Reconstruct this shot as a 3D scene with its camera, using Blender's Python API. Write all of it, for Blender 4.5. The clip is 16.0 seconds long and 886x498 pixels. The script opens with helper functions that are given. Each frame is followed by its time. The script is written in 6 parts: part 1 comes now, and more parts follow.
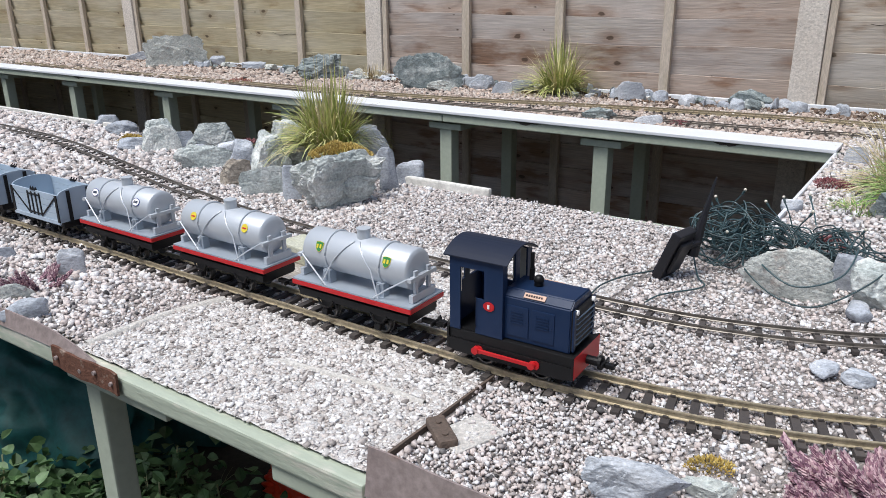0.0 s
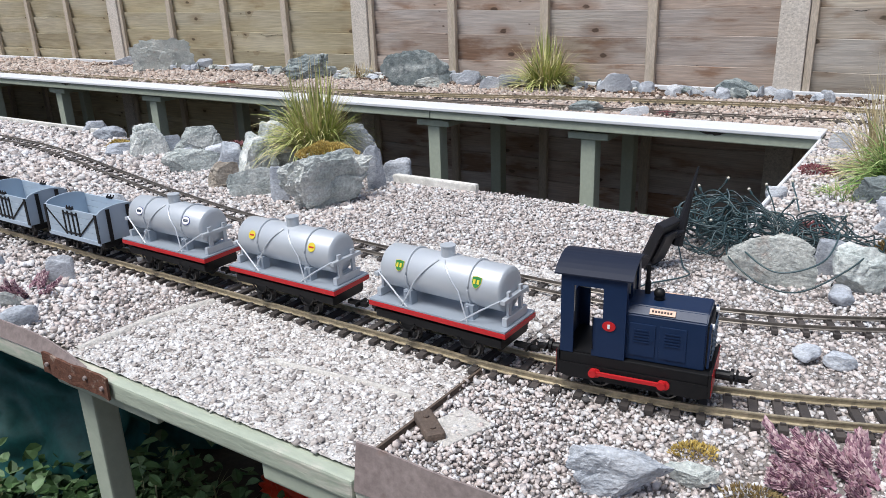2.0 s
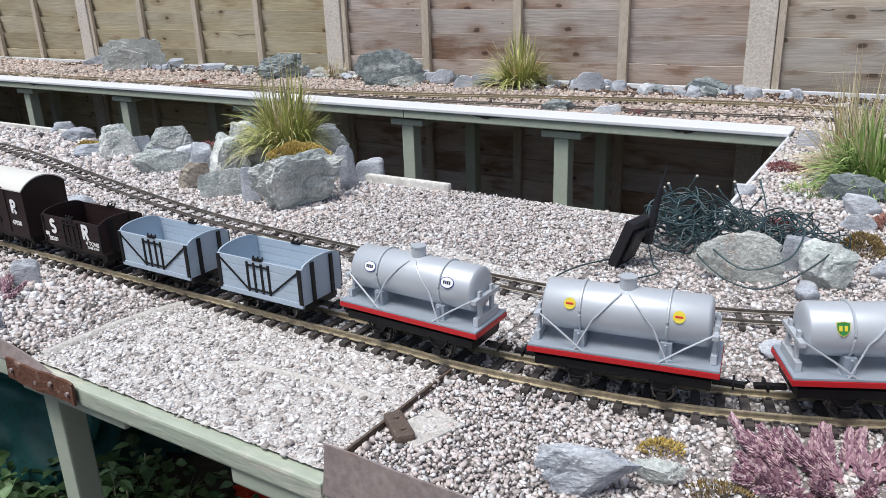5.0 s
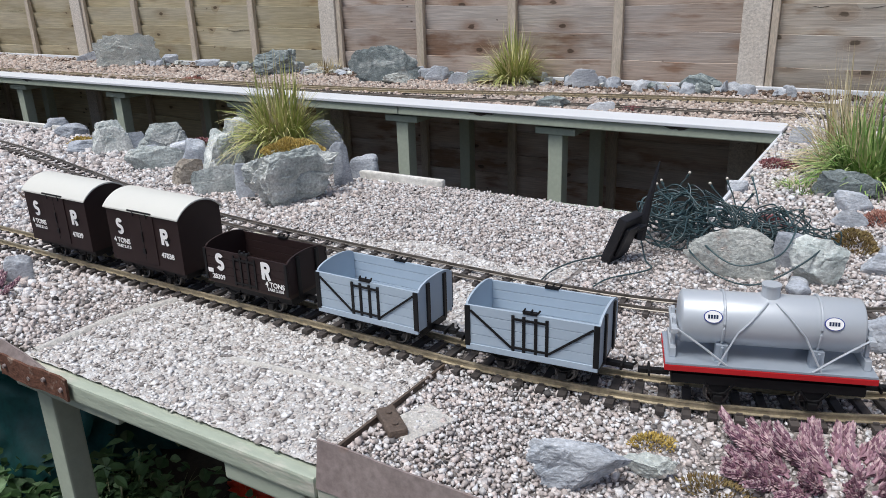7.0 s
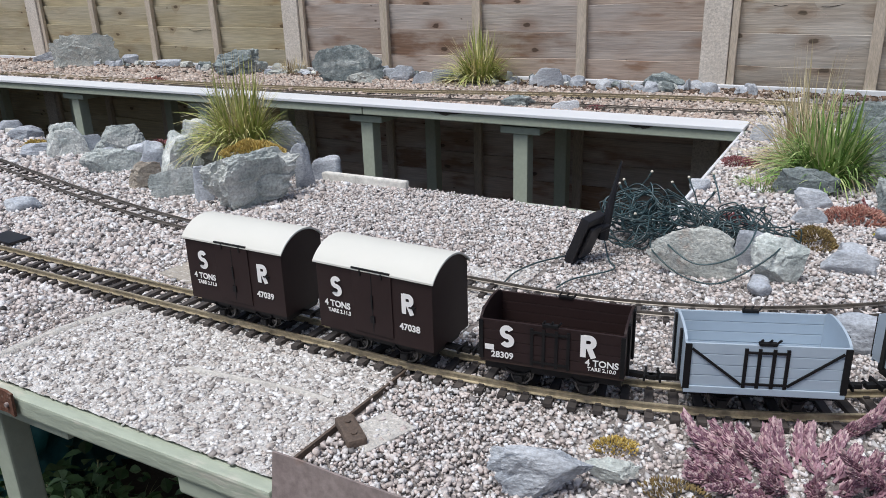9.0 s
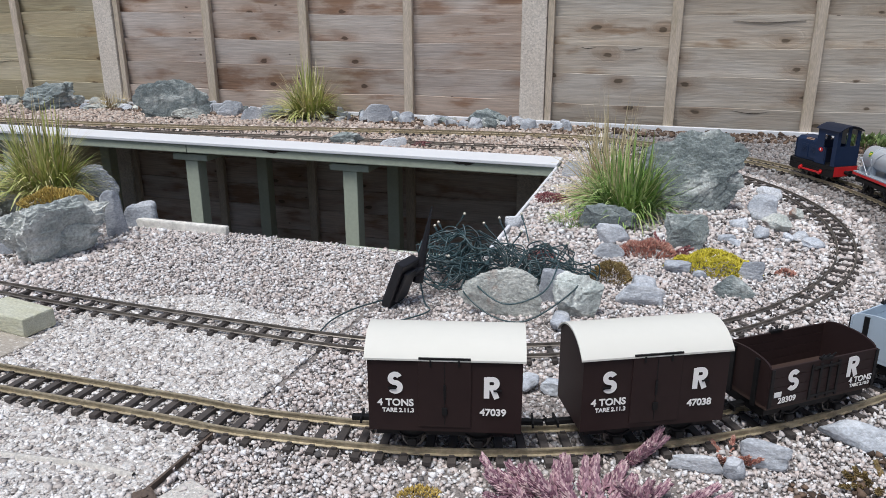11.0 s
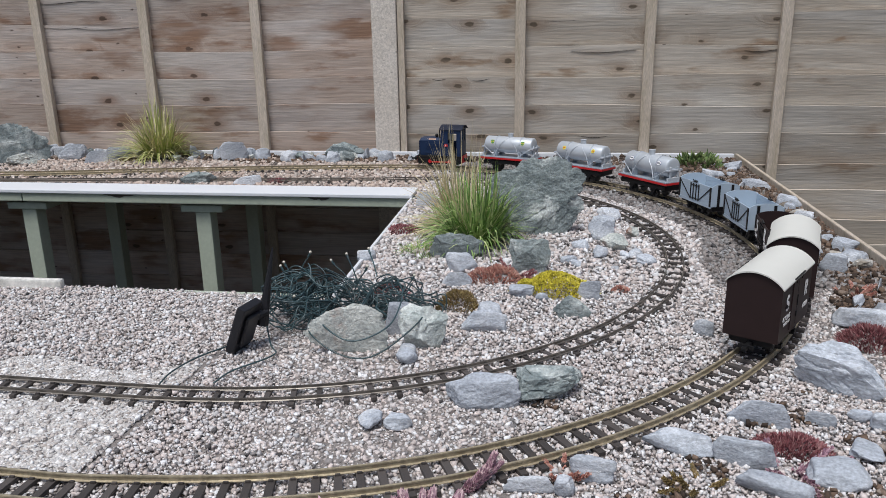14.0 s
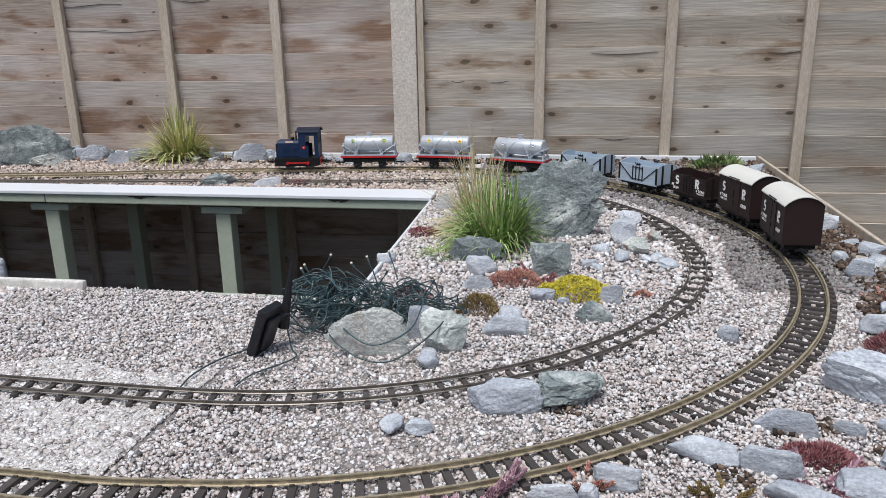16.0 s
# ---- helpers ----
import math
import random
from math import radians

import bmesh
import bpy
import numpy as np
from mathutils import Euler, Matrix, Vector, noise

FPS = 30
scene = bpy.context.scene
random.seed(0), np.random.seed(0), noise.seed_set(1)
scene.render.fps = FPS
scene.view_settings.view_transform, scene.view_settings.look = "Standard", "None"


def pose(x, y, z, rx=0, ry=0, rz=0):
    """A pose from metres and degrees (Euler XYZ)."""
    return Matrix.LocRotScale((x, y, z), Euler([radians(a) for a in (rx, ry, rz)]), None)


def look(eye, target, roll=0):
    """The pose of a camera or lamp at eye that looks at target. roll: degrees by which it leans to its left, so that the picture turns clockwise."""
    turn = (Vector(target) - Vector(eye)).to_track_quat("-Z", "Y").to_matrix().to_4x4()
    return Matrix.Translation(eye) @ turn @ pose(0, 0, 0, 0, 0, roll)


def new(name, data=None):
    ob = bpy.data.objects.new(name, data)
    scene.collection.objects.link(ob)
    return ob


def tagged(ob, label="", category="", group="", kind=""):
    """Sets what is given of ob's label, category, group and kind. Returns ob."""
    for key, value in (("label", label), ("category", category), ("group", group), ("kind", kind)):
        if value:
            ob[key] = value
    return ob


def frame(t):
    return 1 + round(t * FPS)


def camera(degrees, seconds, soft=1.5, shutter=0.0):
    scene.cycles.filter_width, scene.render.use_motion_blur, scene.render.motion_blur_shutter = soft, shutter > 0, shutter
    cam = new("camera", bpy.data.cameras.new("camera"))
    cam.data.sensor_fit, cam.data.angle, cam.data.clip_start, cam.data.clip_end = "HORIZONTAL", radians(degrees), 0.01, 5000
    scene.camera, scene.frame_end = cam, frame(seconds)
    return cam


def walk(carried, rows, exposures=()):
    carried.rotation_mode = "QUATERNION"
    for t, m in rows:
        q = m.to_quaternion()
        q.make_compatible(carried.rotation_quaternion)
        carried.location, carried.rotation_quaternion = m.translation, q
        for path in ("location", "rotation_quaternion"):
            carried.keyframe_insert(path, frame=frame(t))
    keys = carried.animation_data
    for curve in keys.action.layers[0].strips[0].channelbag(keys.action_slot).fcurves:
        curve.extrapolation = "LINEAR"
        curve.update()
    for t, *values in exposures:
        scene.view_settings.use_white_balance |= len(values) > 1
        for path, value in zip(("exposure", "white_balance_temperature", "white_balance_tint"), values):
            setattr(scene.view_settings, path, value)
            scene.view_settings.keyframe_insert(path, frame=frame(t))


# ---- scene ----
cam = camera(60.2, 16.0, soft=0.75)
PATH = [
    (0, (1.921, 0.597, 0.422), (0.855, 2.155, -0.237), -0.5),
    (0.5, (1.927, 0.59, 0.426), (0.852, 2.142, -0.235), -1.2),
    (1, (1.928, 0.593, 0.423), (0.862, 2.149, -0.243), -1.3),
    (1.5, (1.935, 0.595, 0.425), (0.872, 2.149, -0.249), -1.9),
    (2, (1.936, 0.597, 0.424), (0.882, 2.16, -0.244), -2.0),
    (2.5, (1.938, 0.596, 0.427), (0.891, 2.164, -0.241), -1.9),
    (3, (1.938, 0.597, 0.426), (0.902, 2.171, -0.243), -1.9),
    (3.5, (1.939, 0.599, 0.424), (0.917, 2.182, -0.248), -1.8),
    (4, (1.942, 0.601, 0.425), (0.929, 2.19, -0.245), -1.8),
    (6.5, (1.944, 0.604, 0.424), (0.948, 2.2, -0.255), -1.9),
    (7, (1.947, 0.602, 0.425), (0.955, 2.199, -0.256), -1.8),
    (7.5, (1.945, 0.605, 0.422), (0.957, 2.201, -0.267), -1.8),
    (8, (1.944, 0.608, 0.42), (0.965, 2.21, -0.27), -1.7),
    (10.5, (1.981, 0.639, 0.446), (1.288, 2.399, -0.204), -0.9),
    (11, (1.997, 0.639, 0.457), (1.425, 2.45, -0.17), -0.1),
    (11.5, (2.007, 0.637, 0.463), (1.534, 2.481, -0.149), 0.5),
    (12, (2.027, 0.64, 0.463), (1.668, 2.516, -0.13), 0.8),
    (12.5, (2.048, 0.641, 0.466), (1.782, 2.539, -0.106), 0.3),
    (13, (2.054, 0.645, 0.469), (1.793, 2.545, -0.099), -0.3),
    (13.5, (2.052, 0.647, 0.47), (1.788, 2.547, -0.096), -0.6),
    (14, (2.053, 0.647, 0.47), (1.783, 2.548, -0.089), -0.9),
    (14.5, (2.055, 0.648, 0.473), (1.778, 2.548, -0.086), -1.1),
    (15, (2.055, 0.648, 0.473), (1.774, 2.547, -0.087), -1.2),
    (15.5, (2.052, 0.651, 0.473), (1.757, 2.547, -0.09), -1.2),
    (16, (2.045, 0.653, 0.472), (1.732, 2.548, -0.083), -1.0),
]
walk(cam, [(t, look(eye, target, roll)) for t, eye, target, roll in PATH],
     [(0, 0.28), (1.5, 0.30), (4, 0.30), (6.5, 0.08), (8, 0.05), (10.5, 0.05), (13, -0.05), (14.5, -0.05), (15.2, 0.0), (16, 0.08)])

# ---- world and light: a bright overcast day ----
world = bpy.data.worlds.new("sky")
scene.world = world
world.use_nodes = True
wn = world.node_tree.nodes
sky = wn.new("ShaderNodeTexSky")
sky.sky_type, sky.sun_disc = "NISHITA", False
sky.sun_elevation, sky.sun_rotation = radians(67), radians(195)
sky.air_density, sky.dust_density, sky.ozone_density = 1.0, 3.0, 1.0
world.node_tree.links.new(sky.outputs[0], wn["Background"].inputs[0])
wn["Background"].inputs[1].default_value = 0.10
sun_data = bpy.data.lights.new("sun", "SUN")
sun_data.energy, sun_data.angle, sun_data.color = 2.6, radians(24), (0.975, 0.99, 1.0)
sun = new("sun", sun_data)
sun.matrix_basis = look((0.5, -0.7, 6.0), (1.2, 1.8, 0.0))

# ---- materials ----
def mat(name, col, rough=0.7, metal=0.0, var=None, scale=20.0, amount=0.5, fine=None, bump=0.0, bscale=None,
        island=0.0, stretch=(1, 1, 1), detail=6.0, spread=0.2, objrand=0.0, third=None, third_scale=3.0, third_at=0.55, shift=0.0, fine_amp=0.22):
    """A surface: base colour mixed with a second by noise, a third as patches, lightness varied piece by piece, relief."""
    m = bpy.data.materials.new(name)
    m.use_nodes = True
    nt = m.node_tree
    N, L = nt.nodes, nt.links
    b = N["Principled BSDF"]
    b.inputs["Roughness"].default_value = rough
    b.inputs["Metallic"].default_value = metal
    tc = N.new("ShaderNodeTexCoord")
    mp = N.new("ShaderNodeMapping")
    mp.inputs["Scale"].default_value = stretch
    L.new(tc.outputs["Object"], mp.inputs[0])
    if shift:
        oi = N.new("ShaderNodeObjectInfo")
        cx = N.new("ShaderNodeCombineXYZ")
        ml = N.new("ShaderNodeMath")
        ml.operation = "MULTIPLY"
        ml.inputs[1].default_value = shift
        L.new(oi.outputs["Random"], ml.inputs[0])
        for k in range(3):
            L.new(ml.outputs[0], cx.inputs[k])
        L.new(cx.outputs[0], mp.inputs["Location"])
    base = N.new("ShaderNodeRGB")
    base.outputs[0].default_value = (*col, 1)
    out = base.outputs[0]

    def noisy(sc, det=detail):
        n = N.new("ShaderNodeTexNoise")
        n.inputs["Scale"].default_value, n.inputs["Detail"].default_value = sc, det
        n.inputs["Roughness"].default_value = 0.6
        L.new(mp.outputs[0], n.inputs["Vector"])
        return n.outputs[0]

    def ramp(src, lo, hi):
        r = N.new("ShaderNodeMapRange")
        r.inputs[1].default_value, r.inputs[2].default_value = lo, hi
        L.new(src, r.inputs[0])
        return r.outputs[0]

    def mix(f, a, c, mode="MIX"):
        x = N.new("ShaderNodeMix")
        x.data_type, x.blend_type = "RGBA", mode
        if isinstance(f, float):
            x.inputs[0].default_value = f
        else:
            L.new(f, x.inputs[0])
        for sock, v in ((x.inputs[6], a), (x.inputs[7], c)):
            if isinstance(v, tuple):
                sock.default_value = (*v, 1)
            else:
                L.new(v, sock)
        return x.outputs[2]

    if var:
        out = mix(ramp(noisy(scale), 0.5 - spread, 0.5 + spread), out, mix(1 - amount, var, out))
    if third:
        out = mix(ramp(noisy(third_scale, 4.0), third_at - 0.06, third_at + 0.08), out, third)
    if fine:
        n = ramp(noisy(fine, 3.0), 0.3, 0.7)
        v = N.new("ShaderNodeMapRange")
        v.inputs[3].default_value, v.inputs[4].default_value = 1 - fine_amp, 1 + fine_amp
        L.new(n, v.inputs[0])
        h = N.new("ShaderNodeHueSaturation")
        L.new(v.outputs[0], h.inputs["Value"])
        L.new(out, h.inputs["Color"])
        out = h.outputs[0]
    if island or objrand:
        if island:
            g = N.new("ShaderNodeNewGeometry").outputs["Random Per Island"]
        else:
            g = N.new("ShaderNodeObjectInfo").outputs["Random"]
        k = island or objrand
        v = N.new("ShaderNodeMapRange")
        v.inputs[3].default_value, v.inputs[4].default_value = 1 - k, 1 + k
        L.new(g, v.inputs[0])
        h = N.new("ShaderNodeHueSaturation")
        L.new(v.outputs[0], h.inputs["Value"])
        L.new(out, h.inputs["Color"])
        out = h.outputs[0]
    L.new(out, b.inputs["Base Color"])
    if bump:
        bp = N.new("ShaderNodeBump")
        bp.inputs["Strength"].default_value, bp.inputs["Distance"].default_value = bump, 0.004
        L.new(noisy(bscale or scale * 2), bp.inputs["Height"])
        L.new(bp.outputs[0], b.inputs["Normal"])
    return m


def pebble_mat(name, stops, fine=300.0, rough=0.9):
    """Loose stones: each one takes its own colour from the stops."""
    m = mat(name, (0.5, 0.5, 0.5), rough)
    N, L = m.node_tree.nodes, m.node_tree.links
    b = N["Principled BSDF"]
    g = N.new("ShaderNodeNewGeometry")
    r = N.new("ShaderNodeValToRGB")
    r.color_ramp.interpolation = "LINEAR"
    while len(r.color_ramp.elements) < len(stops):
        r.color_ramp.elements.new(0.5)
    for e, (p, c) in zip(r.color_ramp.elements, stops):
        e.position, e.color = p, (*c, 1)
    L.new(g.outputs["Random Per Island"], r.inputs[0])
    tc = N.new("ShaderNodeTexCoord")
    n = N.new("ShaderNodeTexNoise")
    n.inputs["Scale"].default_value, n.inputs["Detail"].default_value = fine, 4
    L.new(tc.outputs["Object"], n.inputs["Vector"])
    v = N.new("ShaderNodeMapRange")
    v.inputs[1].default_value, v.inputs[2].default_value, v.inputs[3].default_value, v.inputs[4].default_value = 0.3, 0.7, 0.8, 1.18
    L.new(n.outputs[0], v.inputs[0])
    h = N.new("ShaderNodeHueSaturation")
    L.new(v.outputs[0], h.inputs["Value"])
    L.new(r.outputs[0], h.inputs["Color"])
    L.new(h.outputs[0], b.inputs["Base Color"])
    return m


STONE_STOPS = [(0.0, (0.043, 0.040, 0.040)), (0.035, (0.236, 0.224, 0.223)), (0.11, (0.416, 0.372, 0.354)), (0.26, (0.576, 0.501, 0.470)), (0.38, (0.690, 0.621, 0.592)),
               (0.50, (0.520, 0.511, 0.514)), (0.62, (0.718, 0.678, 0.660)), (0.74, (0.633, 0.549, 0.519)), (0.86, (0.756, 0.740, 0.737)), (1.0, (0.860, 0.864, 0.878))]
M_GRAVEL = pebble_mat("gravel", STONE_STOPS)
M_BED = mat("gravel_bed", (0.20, 0.18, 0.17), 0.95, var=(0.40, 0.36, 0.335), scale=140, fine=400, bump=1.0, bscale=220)
M_CEMENT = mat("weathered_cement", (0.62, 0.60, 0.56), 0.95, var=(0.42, 0.38, 0.35), scale=40, fine=260, bump=0.8, bscale=160)
M_WOODG = mat("pale_green_paint", (0.44, 0.49, 0.395), 0.65, var=(0.37, 0.415, 0.33), scale=9, amount=0.6, fine=80, fine_amp=0.06, bump=0.15, bscale=60, third=(0.30, 0.29, 0.22), third_scale=22, third_at=0.74)
M_WOODW = mat("worn_green_paint", (0.44, 0.49, 0.395), 0.65, var=(0.37, 0.415, 0.33), scale=9, amount=0.6, fine=80, fine_amp=0.08, bump=0.3, bscale=70, third=(0.60, 0.585, 0.50), third_scale=26, third_at=0.60, stretch=(0.45, 1.5, 2.0))
M_WHITE = mat("white_board", (0.76, 0.78, 0.81), 0.5, var=(0.67, 0.70, 0.73), scale=5, amount=0.6, bump=0.05)


def fence_mat(name, pale, brown, grey, knot, stain_at=0.55):
    """Rough sawn boards: grain that bends round knots, brown and silvered patches, fine fibre."""
    m = mat(name, pale, 0.86)
    nt = m.node_tree
    N, L = nt.nodes, nt.links
    b = N["Principled BSDF"]

    def math_node(op, a, c=None, d=None):
        n = N.new("ShaderNodeMath")
        n.operation = op
        for sock, v in zip(n.inputs, (a, c, d)):
            if v is None:
                continue
            if isinstance(v, (int, float)):
                sock.default_value = v
            else:
                L.new(v, sock)
        return n.outputs[0]

    def joined(x, y, z):
        n = N.new("ShaderNodeCombineXYZ")
        for sock, v in zip(n.inputs, (x, y, z)):
            if isinstance(v, (int, float)):
                sock.default_value = v
            else:
                L.new(v, sock)
        return n.outputs[0]

    def noisy(vec, sc, det, rough=0.55):
        n = N.new("ShaderNodeTexNoise")
        n.inputs["Scale"].default_value, n.inputs["Detail"].default_value, n.inputs["Roughness"].default_value = sc, det, rough
        L.new(vec, n.inputs["Vector"])
        return n.outputs[0]

    def span(v, lo, hi, a=0.0, c=1.0):
        n = N.new("ShaderNodeMapRange")
        n.interpolation_type = "SMOOTHSTEP"
        for k, q in enumerate((lo, hi, a, c)):
            n.inputs[k + 1].default_value = q
        L.new(v, n.inputs[0])
        return n.outputs[0]

    def blend(f, a, c, mode="MIX"):
        n = N.new("ShaderNodeMix")
        n.data_type, n.blend_type = "RGBA", mode
        L.new(f, n.inputs[0])
        for sock, v in ((n.inputs[6], a), (n.inputs[7], c)):
            if isinstance(v, tuple):
                sock.default_value = (*v, 1)
            else:
                L.new(v, sock)
        return n.outputs[2]

    tc = N.new("ShaderNodeTexCoord")
    sx = N.new("ShaderNodeSeparateXYZ")
    L.new(tc.outputs["Object"], sx.inputs[0])
    oi = N.new("ShaderNodeObjectInfo")
    away = math_node("MULTIPLY", oi.outputs["Random"], 90.0)
    slip = math_node("MULTIPLY", oi.outputs["Random"], 0.16)
    along_log = math_node("ADD", sx.outputs["X"], slip)
    x, z = math_node("ADD", sx.outputs["X"], away), sx.outputs["Z"]
    cell = N.new("ShaderNodeTexVoronoi")
    cell.voronoi_dimensions = "2D"
    cell.inputs["Scale"].default_value = 1.0
    ragged = noisy(joined(math_node("MULTIPLY", x, 28.0), away, math_node("MULTIPLY", z, 60.0)), 1.0, 3.0)
    L.new(joined(math_node("MULTIPLY_ADD", along_log, 4.6, math_node("MULTIPLY", ragged, 0.14)), math_node("ADD", math_node("MULTIPLY_ADD", z, 8.5, math_node("MULTIPLY", slip, 2.0)), math_node("MULTIPLY", ragged, 0.12)), 0.0), cell.inputs["Vector"])
    tone = N.new("ShaderNodeSeparateColor")
    L.new(cell.outputs["Color"], tone.inputs[0])
    size = span(tone.outputs[0], 0.42, 1.0, 0.0, 1.0)
    near = math_node("MULTIPLY", span(cell.outputs["Distance"], 0.42, 0.0), size)
    warp = noisy(joined(math_node("MULTIPLY", x, 1.6), away, math_node("MULTIPLY", z, 6.0)), 1.0, 3.0)
    g = math_node("ADD", math_node("MULTIPLY_ADD", z, 20.0, math_node("MULTIPLY", near, 2.4)), math_node("MULTIPLY", warp, 4.6))
    grain = noisy(joined(math_node("MULTIPLY", x, 1.1), away, g), 1.6, 5.0, 0.62)
    fibre = noisy(joined(math_node("MULTIPLY", x, 9.0), away, math_node("MULTIPLY", z, 230.0)), 1.0, 3.0)
    patch = noisy(joined(math_node("MULTIPLY", x, 4.5), away, math_node("MULTIPLY", z, 15.0)), 1.0, 5.0)
    silver = noisy(joined(math_node("MULTIPLY", x, 1.3), math_node("ADD", away, 7.0), math_node("MULTIPLY", z, 4.0)), 1.0, 4.0)
    col = blend(span(grain, 0.32, 0.68, 0.30, 0.0), pale, brown)
    col = blend(span(patch, stain_at - 0.03, stain_at + 0.13, 0.0, 0.85), col, brown)
    col = blend(span(silver, 0.46, 0.62, 0.0, 0.75), col, grey)
    col = blend(math_node("MULTIPLY", near, 0.75), col, brown)
    core = math_node("MULTIPLY", math_node("GREATER_THAN", size, 0.05), span(math_node("SUBTRACT", cell.outputs["Distance"], math_node("MULTIPLY", size, 0.055)), 0.035, 0.0))
    col = blend(math_node("MULTIPLY", core, 0.9), col, knot)
    v = math_node("MULTIPLY", span(fibre, 0.3, 0.7, 0.86, 1.12), math_node("MULTIPLY_ADD", oi.outputs["Random"], 0.36, 0.80))
    h = N.new("ShaderNodeHueSaturation")
    L.new(v, h.inputs["Value"])
    L.new(col, h.inputs["Color"])
    L.new(h.outputs[0], b.inputs["Base Color"])
    bp = N.new("ShaderNodeBump")
    bp.inputs["Strength"].default_value, bp.inputs["Distance"].default_value = 0.6, 0.003
    L.new(math_node("ADD", grain, math_node("MULTIPLY", fibre, 0.6)), bp.inputs["Height"])
    L.new(bp.outputs[0], b.inputs["Normal"])
    return m


M_FENCE = fence_mat("weathered_larch", (0.58, 0.485, 0.415), (0.29, 0.165, 0.10), (0.66, 0.61, 0.57), (0.10, 0.065, 0.045), 0.52)
M_FENCEGREEN = fence_mat("algae_larch", (0.52, 0.46, 0.31), (0.34, 0.25, 0.145), (0.60, 0.55, 0.42), (0.12, 0.085, 0.05), 0.60)
M_FENCEGREY = fence_mat("grey_larch", (0.60, 0.54, 0.46), (0.33, 0.225, 0.145), (0.67, 0.635, 0.58), (0.13, 0.10, 0.07), 0.58)
M_BATTEN = mat("batten_wood", (0.56, 0.485, 0.41), 0.85, var=(0.36, 0.30, 0.20), scale=8, amount=0.7, fine=90, bump=0.3, stretch=(5, 5, 0.6))
M_CRACK = mat("dark_split", (0.03, 0.024, 0.018), 0.9, var=(0.05, 0.04, 0.03), scale=40)
M_CONC = mat("concrete_post", (0.64, 0.59, 0.53), 0.92, var=(0.52, 0.46, 0.39), scale=12, fine=160, bump=0.5, bscale=90, third=(0.12, 0.11, 0.09), third_scale=70, third_at=0.70)
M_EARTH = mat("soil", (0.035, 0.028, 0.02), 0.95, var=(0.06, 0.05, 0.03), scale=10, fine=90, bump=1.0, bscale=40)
M_RAIL = mat("brass_rail", (0.50, 0.43, 0.30), 0.38, 0.4, var=(0.30, 0.24, 0.155), scale=40, amount=0.6, fine=200)
M_RAILD = mat("dull_rail", (0.19, 0.17, 0.15), 0.42, 0.6, var=(0.20, 0.18, 0.155), scale=40, amount=0.6)
M_SLEEPER = mat("sleeper_plastic", (0.060, 0.052, 0.050), 0.75, var=(0.085, 0.07, 0.06), scale=60, objrand=0.3, bump=0.3)
M_BLACK = mat("satin_black", (0.007, 0.007, 0.008), 0.5, var=(0.014, 0.014, 0.014), scale=90, amount=0.4)
M_STEEL = mat("wheel_steel", (0.2, 0.2, 0.2), 0.4, 0.9, var=(0.08, 0.07, 0.06), scale=150)
M_NAVY = mat("navy_paint", (0.009, 0.024, 0.066), 0.40, var=(0.012, 0.029, 0.076), scale=60, amount=0.5, bump=0.04)
M_NAVYD = mat("dark_roof", (0.012, 0.017, 0.034), 0.55, var=(0.017, 0.023, 0.044), scale=50)
M_RED = mat("red_paint", (0.55, 0.014, 0.018), 0.45, var=(0.46, 0.012, 0.015), scale=50)
M_SILVER = mat("silver_paint", (0.55, 0.585, 0.62), 0.42, 0.25, var=(0.49, 0.53, 0.575), scale=25, amount=0.5)
M_DECK = mat("silver_deck", (0.40, 0.45, 0.51), 0.5, 0.3, var=(0.33, 0.38, 0.44), scale=40)
M_GREYW = mat("wagon_grey", (0.42, 0.505, 0.585), 0.55, var=(0.37, 0.455, 0.545), scale=40, amount=0.5)
M_BROWN = mat("wagon_brown", (0.023, 0.0125, 0.0122), 0.55, var=(0.031, 0.017, 0.0165), scale=50)
M_BROWNIN = mat("wagon_brown_inside", (0.05, 0.028, 0.022), 0.7, var=(0.035, 0.02, 0.016), scale=50)
M_ROOFW = mat("cream_roof", (0.70, 0.695, 0.64), 0.6, var=(0.65, 0.645, 0.59), scale=30)
M_LETTER = mat("white_lettering", (0.90, 0.89, 0.87), 0.6)
M_GREENB = mat("green_badge", (0.03, 0.22, 0.05), 0.5)
M_YELLOW = mat("yellow_badge", (0.74, 0.60, 0.05), 0.5)
M_BLUEB = mat("blue_line", (0.03, 0.05, 0.25), 0.5)
M_BRASS = mat("brass_plate", (0.40, 0.27, 0.21), 0.5, 0.4)
for k in (M_BLACK, M_BROWN, M_NAVY, M_NAVYD):
    k.node_tree.nodes["Principled BSDF"].inputs["Specular IOR Level"].default_value = 0.3
M_CABIN = mat("cab_lining", (0.62, 0.59, 0.52), 0.6, var=(0.54, 0.51, 0.44), scale=60)
M_GRILLE = mat("grille_blue", (0.10, 0.15, 0.22), 0.4, 0.3, var=(0.14, 0.19, 0.26), scale=90)


# ---- mesh helpers ----
def part(name, bm, material, parent=None, label="", smooth=False, pos=None):
    me = bpy.data.meshes.new(name)
    bm.to_mesh(me)
    bm.free()
    for p in me.polygons:
        p.use_smooth = smooth
    for k in (material if isinstance(material, (list, tuple)) else [material]):
        me.materials.append(k)
    ob = new(name, me)
    if parent is not None:
        ob.parent = parent
    if pos is not None:
        ob.matrix_basis = pos
    if label:
        ob["label"] = label
    return ob


def empty(name, m, label, category, group="", kind=""):
    e = new(name)
    e.empty_display_size = 0.02
    e.matrix_basis = m
    return tagged(e, label, category, group, kind)


